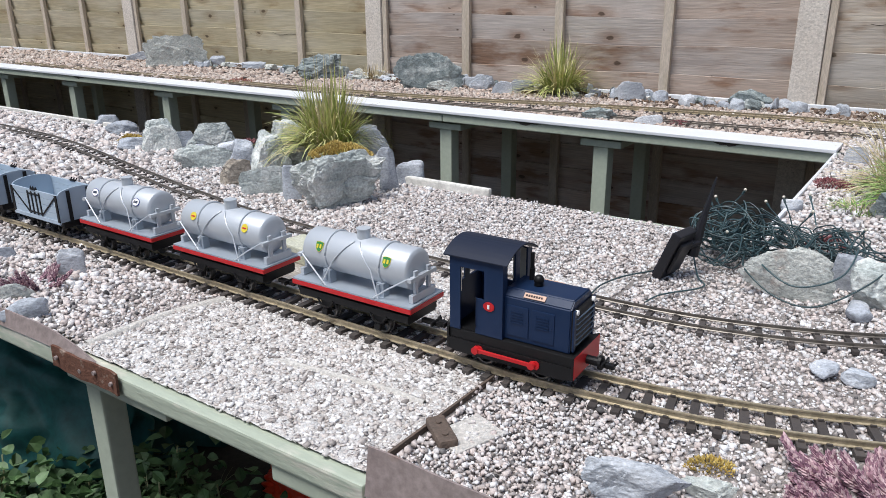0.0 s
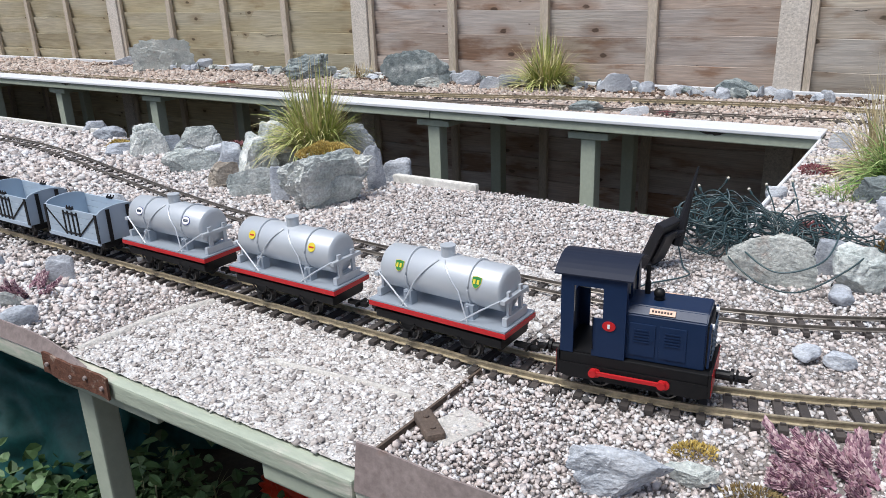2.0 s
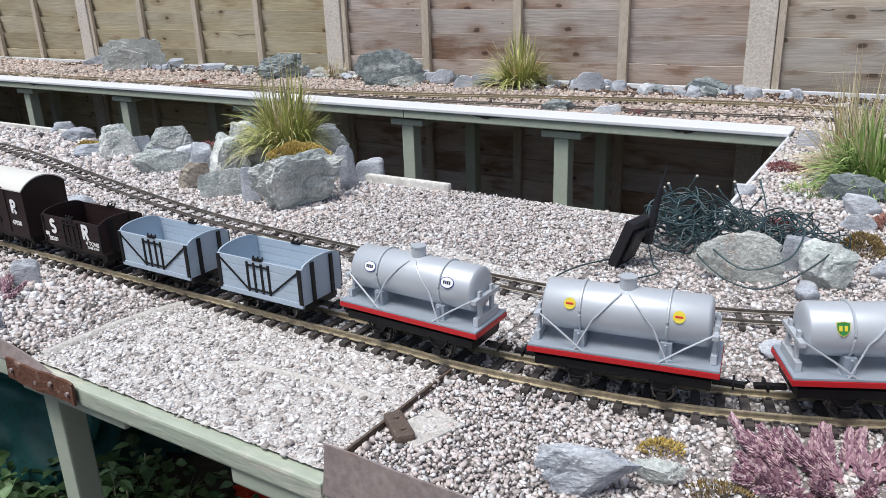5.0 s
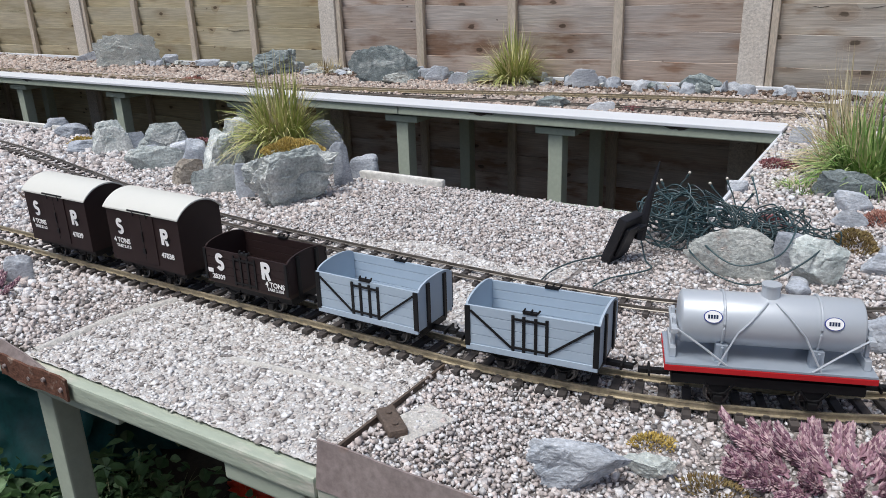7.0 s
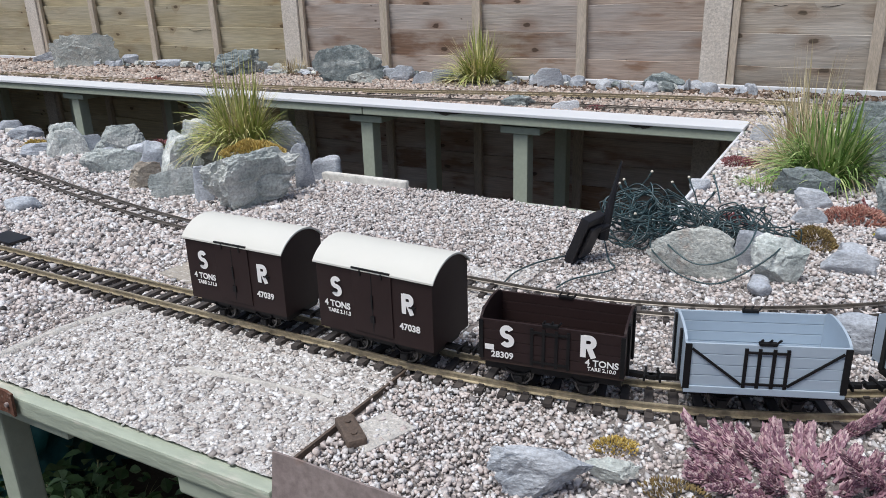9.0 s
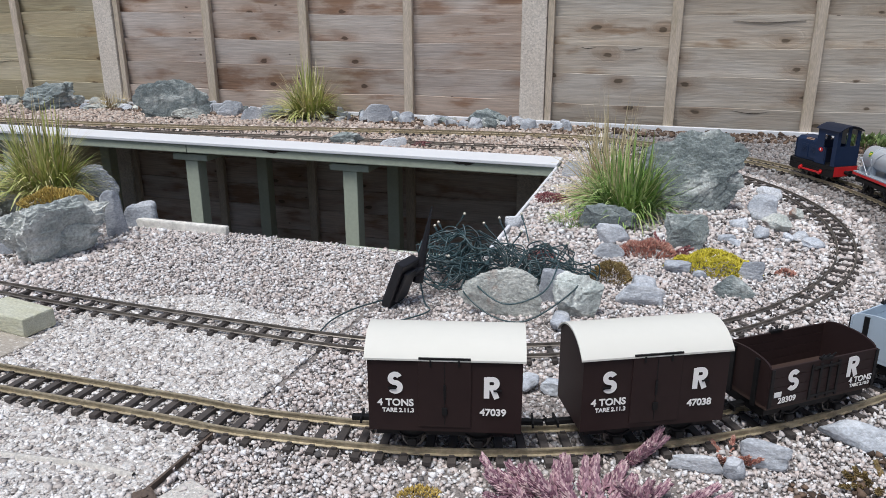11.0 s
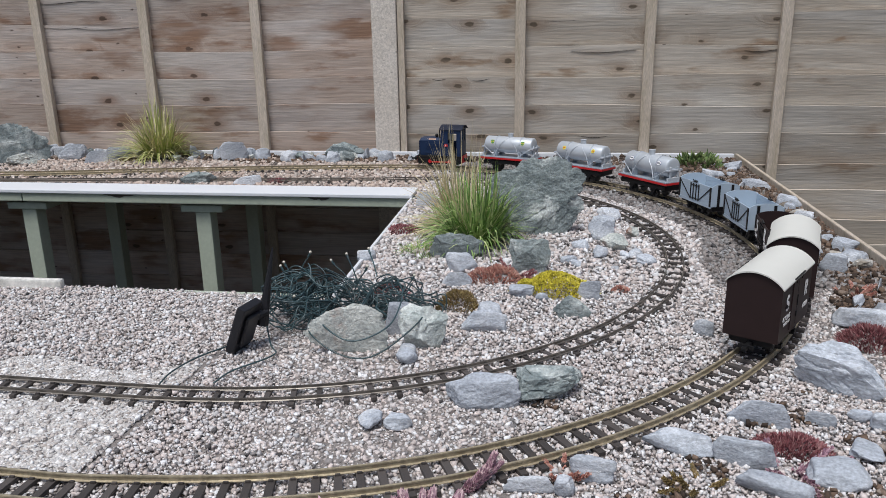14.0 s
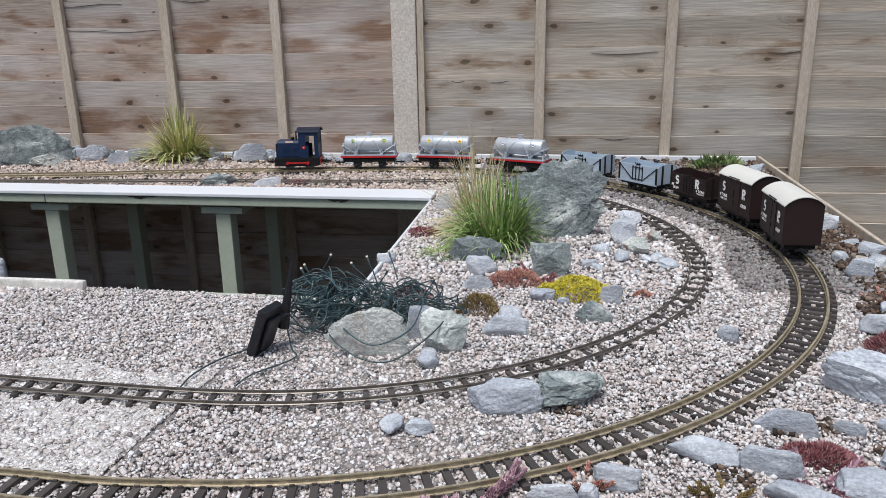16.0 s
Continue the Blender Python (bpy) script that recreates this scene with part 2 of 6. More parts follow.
def box(bm, x0, x1, y0, y1, z0, z1, bev=0.0, m=None, mi=0):
    """Adds a box, its edges rounded by bev, turned by m."""
    r = bmesh.ops.create_cube(bm, size=1.0)
    vs = r["verts"]
    for v in vs:
        v.co = Vector(((x0 + x1) / 2 + v.co.x * (x1 - x0), (y0 + y1) / 2 + v.co.y * (y1 - y0), (z0 + z1) / 2 + v.co.z * (z1 - z0)))
    fs = {f for v in vs for f in v.link_faces}
    if bev:
        es = list({e for v in vs for e in v.link_edges})
        g = bmesh.ops.bevel(bm, geom=es, offset=bev, segments=2, affect="EDGES", profile=0.6)
        vs = list({v for f in g["faces"] for v in f.verts} | {v for v in vs if v.is_valid})
        fs = {f for v in vs for f in v.link_faces}
    for f in fs:
        f.material_index = mi
    if m is not None:
        bmesh.ops.transform(bm, matrix=m, verts=vs)
    return vs


def cyl(bm, a, b, r, n=12, r2=None, mi=0, caps=True):
    """Adds a cylinder or cone from a to b."""
    a, b = Vector(a), Vector(b)
    d = b - a
    m = Matrix.Translation((a + b) / 2) @ d.to_track_quat("Z", "Y").to_matrix().to_4x4()
    g = bmesh.ops.create_cone(bm, cap_ends=caps, segments=n, radius1=r, radius2=r if r2 is None else r2, depth=d.length, matrix=m)
    for f in {f for v in g["verts"] for f in v.link_faces}:
        f.material_index = mi
    return g["verts"]


def tube(bm, pts, r, n=6):
    """Adds a round bar along a line of points."""
    pts = [Vector(p) for p in pts]
    rings = []
    for i, p in enumerate(pts):
        d = (pts[min(i + 1, len(pts) - 1)] - pts[max(i - 1, 0)]).normalized()
        q = d.to_track_quat("Z", "Y")
        rings.append([bm.verts.new(p + q @ Vector((r * math.cos(2 * math.pi * k / n), r * math.sin(2 * math.pi * k / n), 0))) for k in range(n)])
    for a, b in zip(rings, rings[1:]):
        for k in range(n):
            bm.faces.new((a[k], a[(k + 1) % n], b[(k + 1) % n], b[k]))
    bm.faces.new(rings[0][::-1])
    bm.faces.new(rings[-1])


def prism(bm, outline, y0, y1, m=None, mi=0):
    """Adds the outline (x, z) drawn out from y0 to y1."""
    a = [bm.verts.new((x, y0, z)) for x, z in outline]
    b = [bm.verts.new((x, y1, z)) for x, z in outline]
    fs = [bm.faces.new(a), bm.faces.new(b[::-1])]
    for i in range(len(a)):
        j = (i + 1) % len(a)
        fs.append(bm.faces.new((a[j], a[i], b[i], b[j])))
    for f in fs:
        f.material_index = mi
    bmesh.ops.recalc_face_normals(bm, faces=fs)
    if m is not None:
        bmesh.ops.transform(bm, matrix=m, verts=a + b)
    return a + b


def words(text, size, material, parent, m, name="lettering", bold=0.0):
    """Raised lettering, its middle at m, reading along m's x and facing m's z."""
    cu = bpy.data.curves.new("words", "FONT")
    cu.body, cu.size, cu.align_x, cu.align_y = text, size, "CENTER", "CENTER"
    cu.extrude, cu.offset, cu.resolution_u = 0.0002, bold, 5
    tmp = bpy.data.objects.new("words", cu)
    scene.collection.objects.link(tmp)
    bpy.context.view_layer.update()
    me = bpy.data.meshes.new_from_object(tmp.evaluated_get(bpy.context.evaluated_depsgraph_get()))
    bpy.data.objects.remove(tmp)
    me.materials.clear()
    me.materials.append(material)
    ob = new(name, me)
    ob.parent, ob.matrix_basis = parent, m
    return ob


def smooth_line(pts, n=40):
    """A curve through the points."""
    p = [np.array(q, float) for q in pts]
    p = [2 * p[0] - p[1]] + p + [2 * p[-1] - p[-2]]
    out = []
    for a, b, c, d in zip(p, p[1:], p[2:], p[3:]):
        for k in range(n):
            t = k / n
            out.append(0.5 * (2 * b + (c - a) * t + (2 * a - 5 * b + 4 * c - d) * t * t + (3 * b - a - 3 * c + d) * t ** 3))
    return np.array(out + [p[-2]])


class Line:
    """A line on the ground, told by its length from the start."""
    def __init__(self, pts, n=40):
        self.p = smooth_line(pts, n)
        self.s = np.r_[0, np.cumsum(np.linalg.norm(np.diff(self.p, axis=0), axis=1))]
        self.length = float(self.s[-1])

    def at(self, s):
        return float(np.interp(s, self.s, self.p[:, 0])), float(np.interp(s, self.s, self.p[:, 1]))

    def heading(self, s, e=0.02):
        a, b = self.at(s - e), self.at(s + e)
        return math.atan2(b[1] - a[1], b[0] - a[0])


def arc(cx, cy, r, a0, a1, step):
    return [(cx + r * math.cos(radians(a)), cy + r * math.sin(radians(a))) for a in range(a0, a1, step)]


OUTER = Line([(-1.6, 1.30), (-0.6, 1.297), (0.4, 1.292), (1.2, 1.288), (1.45, 1.289)] + arc(1.55, 2.25, 0.962, -88, 98, 12)
             + [(1.18, 3.175), (0.93, 3.136), (0.65, 3.085), (0.38, 3.03), (0, 2.985), (-0.6, 2.95), (-1.5, 2.93), (-2.6, 2.93)])
INNER = Line([(-1.3, 1.80), (-0.5, 1.79), (-0.13, 1.752), (0.255, 1.666), (0.56, 1.598), (0.84, 1.548), (1.1, 1.526), (1.35, 1.516)]
             + arc(1.56, 2.27, 0.757, -88, 86, 12) + [(1.5, 2.99), (1.2, 2.972), (0.9, 2.955), (0.6, 2.93), (0.2, 2.90), (-0.6, 2.885), (-2.6, 2.87)])
RAIL_TOP = 0.012

# ---- ground, fence, boards ----
GROUND_Z = -0.62
FENCE_Y = 3.50
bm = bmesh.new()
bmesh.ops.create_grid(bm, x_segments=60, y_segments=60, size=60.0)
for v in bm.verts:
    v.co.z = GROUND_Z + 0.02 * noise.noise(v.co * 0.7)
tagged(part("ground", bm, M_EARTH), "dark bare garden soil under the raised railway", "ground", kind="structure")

BAY = 1.88
# unseen boundary slabs, added to cut low sky light under the boards
for nm, a in (("wall_west", (-4.6, -4.56, -4.0, 3.6)), ("wall_east", (5.2, 5.24, -4.0, 3.6)), ("wall_south", (-4.6, 5.24, -4.0, -3.96))):
    bm = bmesh.new()
    box(bm, a[0], a[1], a[2], a[3], GROUND_Z, 1.2, 0.004)
    tagged(part(nm, bm, M_FENCEGREY), "plain unseen fence added to block low sky light", "fence", kind="structure")


def fence_panel(n, x0, material, bay):
    """Overlapping wavy boards between two posts, with upright battens on their face."""
    rnd = random.Random(n)
    wall = empty("wall_north_%d" % n, pose(x0, FENCE_Y, 0), "weathered overlap fence panel of rough sawn boards", "fence panel", kind="structure")
    z, k = -0.6165, 0
    while z < 1.15:
        h = 0.1005 + rnd.uniform(-0.005, 0.005)
        bm = bmesh.new()
        cols, f1, f2, ph = 24, rnd.uniform(2, 5), rnd.uniform(6, 11), rnd.uniform(0, 6)
        grid = []
        for i in range(cols + 1):
            x = 0.095 + (bay - 0.10) * i / cols
            wob = 0.0040 * math.sin(f1 * x + ph) + 0.0025 * math.sin(f2 * x + 2 * ph)
            x += 10.0 * n
            grid.append([bm.verts.new(p) for p in ((x, 0.036, -0.012), (x, 0.027, -0.012), (x, 0.006, h + wob), (x, 0.017, h + wob))])
        for a, b in zip(grid, grid[1:]):
            for j in range(4):
                bm.faces.new((a[j], b[j], b[(j + 1) % 4], a[(j + 1) % 4]))
        bm.faces.new(grid[0])
        bm.faces.new(grid[-1][::-1])
        bmesh.ops.recalc_face_normals(bm, faces=bm.faces)
        part("board", bm, material, wall, pos=pose(-10.0 * n, 0, z))
        z += h
        k += 1
    for j in (1, 2, 3):
        bm = bmesh.new()
        x = (0.112 if bay == BAY else 0.092) + j * (bay - 0.11) / 4
        box(bm, x - 0.02, x + 0.016, -0.016, 0.0055, GROUND_Z + 0.05, 1.16, 0.002, pose(0, 0, 0, 0, 0, 0))
        part("batten", bm, M_BATTEN, wall)
    bm = bmesh.new()
    box(bm, 0.094, 0.118, -0.012, 0.0055, GROUND_Z + 0.05, 1.16, 0.002)
    part("batten", bm, M_BATTEN, wall)
    for _ in range(10):
        bm = bmesh.new()
        ln, x, row = rnd.uniform(0.08, 0.34), rnd.uniform(0.14, bay - 0.45), rnd.randrange(6, 16)
        ph, zc = rnd.uniform(0, 6), row * 0.1005 - 0.6165 + rnd.uniform(0.086, 0.098)
        fat = rnd.uniform(0.0004, 0.0010)
        up = [(x + ln * k / 14, zc + 0.004 * math.sin(5 * k / 14 + ph) + fat * math.sin(math.pi * k / 14)) for k in range(15)]
        low = [(x + ln * k / 14, zc + 0.004 * math.sin(5 * k / 14 + ph) - fat * math.sin(math.pi * k / 14) - 0.0002) for k in range(14, -1, -1)]
        prism(bm, up + low, 0.0072, 0.014)
        part("split", bm, M_CRACK, wall)
    return wall


def fence_post(x):
    bm = bmesh.new()
    box(bm, 0, 0.092, -0.022, 0.08, GROUND_Z, 1.25, 0.004)
    ob = part("concrete_post", bm, M_CONC, pos=pose(x, FENCE_Y, 0))
    return tagged(ob, "slotted grey concrete fence post with pitted faces", "fence post", "fence posts", "structure")


for n, (x0, mt, bay) in enumerate([(1.4 - 3 * BAY, M_FENCEGREEN, BAY), (1.4 - 2 * BAY, M_FENCEGREEN, BAY), (1.4 - BAY, M_FENCE, BAY), (1.4, M_FENCEGREY, 1.912), (3.312, M_FENCEGREY, BAY)]):
    fence_panel(n + 1, x0, mt, bay)
    fence_post(x0)
fence_post(3.312 + BAY)


def slab(name, x0, x1, y0, y1, z0, z1, material, label, category, bev=0.003):
    bm = bmesh.new()
    box(bm, x0, x1, y0, y1, z0, z1, bev)
    return tagged(part(name, bm, material), label, category, kind="structure")


FRONT_Y, GAP0, GAP1, GAPX, RIGHT_X = 1.045, 1.93, 2.755, 1.672, 2.705
slab("baseboard_front", -4.4, GAPX, FRONT_Y + 0.02, GAP0, -0.022, -0.004, M_BED, "gravel-covered raised timber baseboard", "baseboard")
slab("baseboard_right", GAPX, RIGHT_X, FRONT_Y + 0.02, FENCE_Y - 0.03, -0.022, -0.004, M_BED, "gravel-covered raised timber baseboard", "baseboard")
slab("baseboard_back", -4.4, GAPX, GAP1 + 0.02, FENCE_Y - 0.03, -0.022, -0.004, M_BED, "gravel-covered raised timber baseboard", "baseboard")
# unseen return board, assumed; added to keep daylight from under the back shelf
slab("baseboard_left", -4.4, -2.75, GAP0, GAP1 + 0.02, -0.0225, -0.0045, M_BED, "gravel-covered raised timber baseboard", "baseboard")
slab("trim_fence", -4.4, RIGHT_X, FENCE_Y - 0.029, FENCE_Y - 0.015, -0.02, 0.018, M_WHITE, "white strip along the foot of the fence", "trim")
slab("trim_right", RIGHT_X, RIGHT_X + 0.010, 0.9, FENCE_Y - 0.04, -0.09, 0.022, M_BATTEN, "weathered timber edging board", "trim")
# white capping and painted fascia of the back shelf
slab("capping", -4.4, GAPX - 0.004, GAP1 - 0.015, GAP1 + 0.099, 0.001, 0.011, M_WHITE, "white capping board with flaking edge", "capping board", 0.002)
slab("fascia_back_1", -4.4, 0.449, GAP1 - 0.008, GAP1 + 0.014, -0.027, 0.0, M_WOODG, "pale green painted fascia board", "fascia")
slab("fascia_back_2", 0.452, GAPX + 0.01, GAP1 - 0.008, GAP1 + 0.014, -0.027, 0.0, M_WOODG, "pale green painted fascia board", "fascia")
slab("fascia_right", GAPX - 0.009, GAPX - 0.0015, GAP0, GAP1 - 0.012, -0.06, 0.0035, M_WHITE, "white edging strip beside the opening", "fascia")
slab("fascia_gap_front", -4.4, GAPX - 0.02, GAP0 + 0.0015, GAP0 + 0.018, -0.06, -0.006, M_WOODG, "pale green painted fascia board", "fascia")


def shelf_leg(x, y, zt, bracket=True):
    leg = empty("shelf_leg", pose(x, y, 0), "pale green painted square timber leg with a bracket", "table leg", "shelf legs")
    bm = bmesh.new()
    box(bm, -0.024, 0.024, -0.024, 0.024, GROUND_Z - 0.02, zt - (0.0225 if bracket else 0), 0.003)
    part("post", bm, M_WOODG, leg)
    if bracket:
        bm = bmesh.new()
        box(bm, -0.066, 0.066, -0.03, 0.40, zt - 0.022, zt, 0.003)
        part("bracket", bm, M_WOODG, leg)
    return leg


for x in (1.018, 0.445, -0.33, -1.09, -1.84, -2.5):
    shelf_leg(x, GAP1 + 0.045, -0.0355)
    shelf_leg(x - 0.08, FENCE_Y - 0.13, -0.0225, False)

# front edge: painted fascia, leg, worn metal edging
slab("fascia_front_1", -4.4, 1.532, FRONT_Y - 0.012, FRONT_Y + 0.0075, -0.030, -0.0065, M_WOODW, "pale green painted fascia board, worn along its top", "fascia")
slab("fascia_front_2", 1.535, RIGHT_X, FRONT_Y - 0.012, FRONT_Y + 0.0075, -0.034, -0.003, M_WOODW, "pale green painted fascia board, worn along its top", "fascia")
slab("batten_under_1", 1.035, 1.236, FRONT_Y - 0.004, FRONT_Y + 0.05, -0.047, -0.031, M_WOODG, "pale green painted batten under the board", "batten")
slab("batten_under_2", 1.408, 1.515, FRONT_Y - 0.008, FRONT_Y + 0.05, -0.052, -0.0312, M_WOODG, "pale green painted batten under the board", "batten")
slab("batten_under_3", 1.527, 1.66, FRONT_Y - 0.008, FRONT_Y + 0.05, -0.060, -0.0352, M_WOODG, "pale green painted batten under the board", "batten")
leg = empty("table_leg", pose(1.054, 1.078, 0), "pale green painted square timber table leg", "table leg")
bm = bmesh.new()
box(bm, -0.0155, 0.0155, -0.017, 0.017, GROUND_Z - 0.02, -0.0475, 0.003)
part("post", bm, M_WOODG, leg)
M_SHEET = mat("oxidised_sheet", (0.25, 0.20, 0.19), 0.7, var=(0.33, 0.28, 0.26), scale=18, fine=120, bump=0.3, third=(0.20, 0.11, 0.07), third_scale=14, third_at=0.62)
M_RUST = mat("rust", (0.15, 0.065, 0.04), 0.85, var=(0.09, 0.035, 0.02), scale=50, fine=260, bump=0.8, bscale=140, third=(0.42, 0.34, 0.28), third_scale=60, third_at=0.66)


def bent_sheet(name, x0, x1, y, z0, z1, thick, material, label, lean=0.0, cut=0.0):
    """A strip of sheet metal on edge, a little wavy, one upper corner cut round."""
    bm = bmesh.new()
    rows = []
    for i in range(25):
        q = i / 24
        x = x0 + (x1 - x0) * q
        top = z1 - cut * max(0.0, (q - 0.86) / 0.14) ** 2
        w = 0.0012 * math.sin(9 * q + x0) + 0.0006 * math.sin(23 * q)
        rows.append([bm.verts.new(p) for p in ((x, y + w, z0), (x, y + w + lean, top), (x, y + w + lean + thick, top), (x, y + w + thick, z0))])
    for a, b in zip(rows, rows[1:]):
        for j in range(4):
            bm.faces.new((a[j], a[(j + 1) % 4], b[(j + 1) % 4], b[j]))
    bm.faces.new(rows[0]), bm.faces.new(rows[-1][::-1])
    bmesh.ops.recalc_face_normals(bm, faces=bm.faces)
    return tagged(part(name, bm, material), label, "edging strip")


bent_sheet("edging_strip", 1.536, 1.95, FRONT_Y - 0.015, -0.014, 0.034, 0.002, M_SHEET, "reddish-brown oxidised metal edging strip along the board", 0.008)
bent_sheet("edging_strip", 0.2, 1.118, FRONT_Y - 0.015, -0.004, 0.018, 0.002, M_SHEET, "grey-brown oxidised metal edging strip along the board", 0.006, 0.02)
angle = bent_sheet("rusty_angle", 1.035, 1.172, FRONT_Y - 0.0185, -0.026, 0.0015, 0.003, M_RUST, "rusty flaking steel bracket screwed to the edge", 0.001)
for x, z in ((1.047, -0.012), (1.098, -0.015), (1.128, -0.009), (1.160, -0.014)):
    bm = bmesh.new()
    cyl(bm, (x, FRONT_Y - 0.0205, z), (x, FRONT_Y - 0.0175, z), 0.0026, 12, 0.0030)
    part("screw", bm, M_SHEET, angle, "round rusted screw head")

# gravel, stone by stone
CUBE_V = np.array([(x, y, z) for x in (-0.66, 0.66) for y in (-0.66, 0.66) for z in (-0.66, 0.66)])
CUBE_F = np.array([(0, 1, 3), (0, 3, 2), (4, 6, 7), (4, 7, 5), (0, 4, 5), (0, 5, 1), (2, 3, 7), (2, 7, 6), (0, 2, 6), (0, 6, 4), (1, 5, 7), (1, 7, 3)])


def stones(name, cx, cy, cz, size, material, label, rng, flat=0.7):
    """One sheet of loose stones at the given places."""
    n = len(cx)
    V, F = CUBE_V, CUBE_F
    nv, nf = len(V), len(F)
    v = V[None] * (1 + rng.uniform(-0.42, 0.34, (n, nv, 1))) + rng.uniform(-0.16, 0.16, (n, nv, 3))
    v = v * np.stack([rng.uniform(0.7, 1.4, n), rng.uniform(0.7, 1.25, n), rng.uniform(0.55, 1.05, n) * flat / 0.7], 1)[:, None]
    a, b = rng.uniform(0, 6.28, n), rng.normal(0, 0.95 if flat > 0.5 else 0.35, n)
    ca, sa, cb, sb = np.cos(a)[:, None], np.sin(a)[:, None], np.cos(b)[:, None], np.sin(b)[:, None]
    x, y, z = v[..., 0], v[..., 1], v[..., 2]
    y, z = y * cb - z * sb, y * sb + z * cb
    x, y = x * ca - y * sa, x * sa + y * ca
    v = np.stack([x, y, z], -1) * (size * 0.5)[:, None, None] + np.stack([cx, cy, cz], 1)[:, None]
    f = (F[None] + nv * np.arange(n)[:, None, None]).reshape(-1)
    me = bpy.data.meshes.new(name)
    me.vertices.add(n * nv)
    me.vertices.foreach_set("co", v.reshape(-1).astype(np.float32))
    me.loops.add(n * nf * 3)
    me.loops.foreach_set("vertex_index", f.astype(np.int32))
    me.polygons.add(n * nf)
    me.polygons.foreach_set("loop_start", np.arange(0, n * nf * 3, 3, dtype=np.int32))
    me.polygons.foreach_set("loop_total", np.full(n * nf, 3, dtype=np.int32))
    me.update(calc_edges=True)
    me.materials.append(material)
    return tagged(new(name, me), label, "gravel", kind="stuff")


def spots(rng, x0, x1, y0, y1, step):
    nx, ny = int((x1 - x0) / step), int((y1 - y0) / step)
    gx, gy = np.meshgrid(np.arange(nx), np.arange(ny))
    x = x0 + (gx + 0.5 + rng.uniform(-0.48, 0.48, gx.shape)) * (x1 - x0) / nx
    y = y0 + (gy + 0.5 + rng.uniform(-0.48, 0.48, gy.shape)) * (y1 - y0) / ny
    return x.ravel(), y.ravel()


def near_line(line, x, y, w):
    q = line.p[::4]
    d = np.full(len(x), 9.0)
    for px, py in q:
        d = np.minimum(d, np.hypot(x - px, y - py))
    return d < w


def lay(name, x0, x1, y0, y1, step, size, material, label, seed, sink=0.0, keep=None, flat=0.7, roll=0.002):
    rng = np.random.default_rng(seed)
    x, y = spots(rng, x0, x1, y0, y1, step)
    if keep is not None:
        k = keep(x, y)
        x, y = x[k], y[k]
    d = size * np.clip(rng.lognormal(0, 0.32, len(x)), 0.5, 1.9)
    z = -0.004 + d * 0.20 - sink + roll * np.sin(7 * x + 3 * y) + rng.uniform(-0.0022, 0.0028, len(x)) * (1.0 if roll else 0.35)
    low = near_line(OUTER, x, y, 0.032) | near_line(INNER, x, y, 0.026)
    z = np.where(near_line(INNER, x, y, 0.030) & (x < 1.0), 0.0022 - d * 0.40, z)
    z = np.where(low, np.minimum(z + 0.0008, 0.0062 - d * 0.36), z)
    return stones(name, x, y, z, d, material, label, rng, flat)


CEMENT_STOPS = [(0.0, (0.22, 0.20, 0.19)), (0.14, (0.45, 0.405, 0.38)), (0.32, (0.62, 0.565, 0.53)), (0.5, (0.54, 0.515, 0.50)), (0.72, (0.76, 0.73, 0.71)), (1.0, (0.89, 0.885, 0.88))]
M_SKIM = mat("cement_skim", (0.76, 0.745, 0.725), 0.95, var=(0.43, 0.395, 0.37), scale=110, amount=0.9, spread=0.12, fine=420, fine_amp=0.15, bump=0.9, bscale=260, third=(0.45, 0.40, 0.36), third_scale=45, third_at=0.66)
M_STONEPALE = pebble_mat("limed_gravel", CEMENT_STOPS)


def limed(x, y):
    wob = 0.02 * np.sin(23 * x) + 0.015 * np.sin(31 * y + 2)
    return (x + wob > 1.04 + 0.25 * (y - 1.05)) & (x < 1.524 + 0.05 * (y - 1.05)) & (y + wob < 1.62) & ~((y > 1.22) & (y < 1.35) & (x > 5))


def loose(x, y):
    return ~limed(x, y) & ~((np.abs(x - 1.530 - 0.05 * (y - 1.05)) < 0.0045) & (y < 1.8))


M_BALLAST = pebble_mat("brown_ballast", [(p, (c[0] * 0.80, c[1] * 0.72, c[2] * 0.65)) for p, c in STONE_STOPS])
M_SHALE = pebble_mat("grey_gravel", [(p, (c[0] * 0.74, c[1] * 0.74, c[2] * 0.75)) for p, c in STONE_STOPS])
M_SOOTY = pebble_mat("dirty_ballast", [(p, (c[0] * 0.44, c[1] * 0.44, c[2] * 0.44)) for p, c in STONE_STOPS])
GL = "loose pinkish-grey pea gravel over the baseboard"
lay("gravel_front", 1.0, GAPX, FRONT_Y + 0.014, GAP0, 0.0038, 0.0045, M_GRAVEL, GL, 1, keep=loose)
lay("gravel_inner", GAPX, 2.62, 1.62, 2.05, 0.0047, 0.0052, M_GRAVEL, GL, 18)
lay("gravel_corner", GAPX, 2.62, FRONT_Y + 0.01, 1.62, 0.0038, 0.0045, M_GRAVEL, GL, 2)
lay("gravel_edge", 2.62, RIGHT_X, FRONT_Y + 0.01, 2.05, 0.0065, 0.0078, M_SHALE, GL, 12)


def dirty(x, y):
    """The strip along the outer rails where oil and dirt gather, past the bend."""
    r = np.hypot(x - 1.55, y - 2.25) + 0.02 * np.sin(17 * x + 11 * y)
    return (r > 0.84) & (x > 1.75)


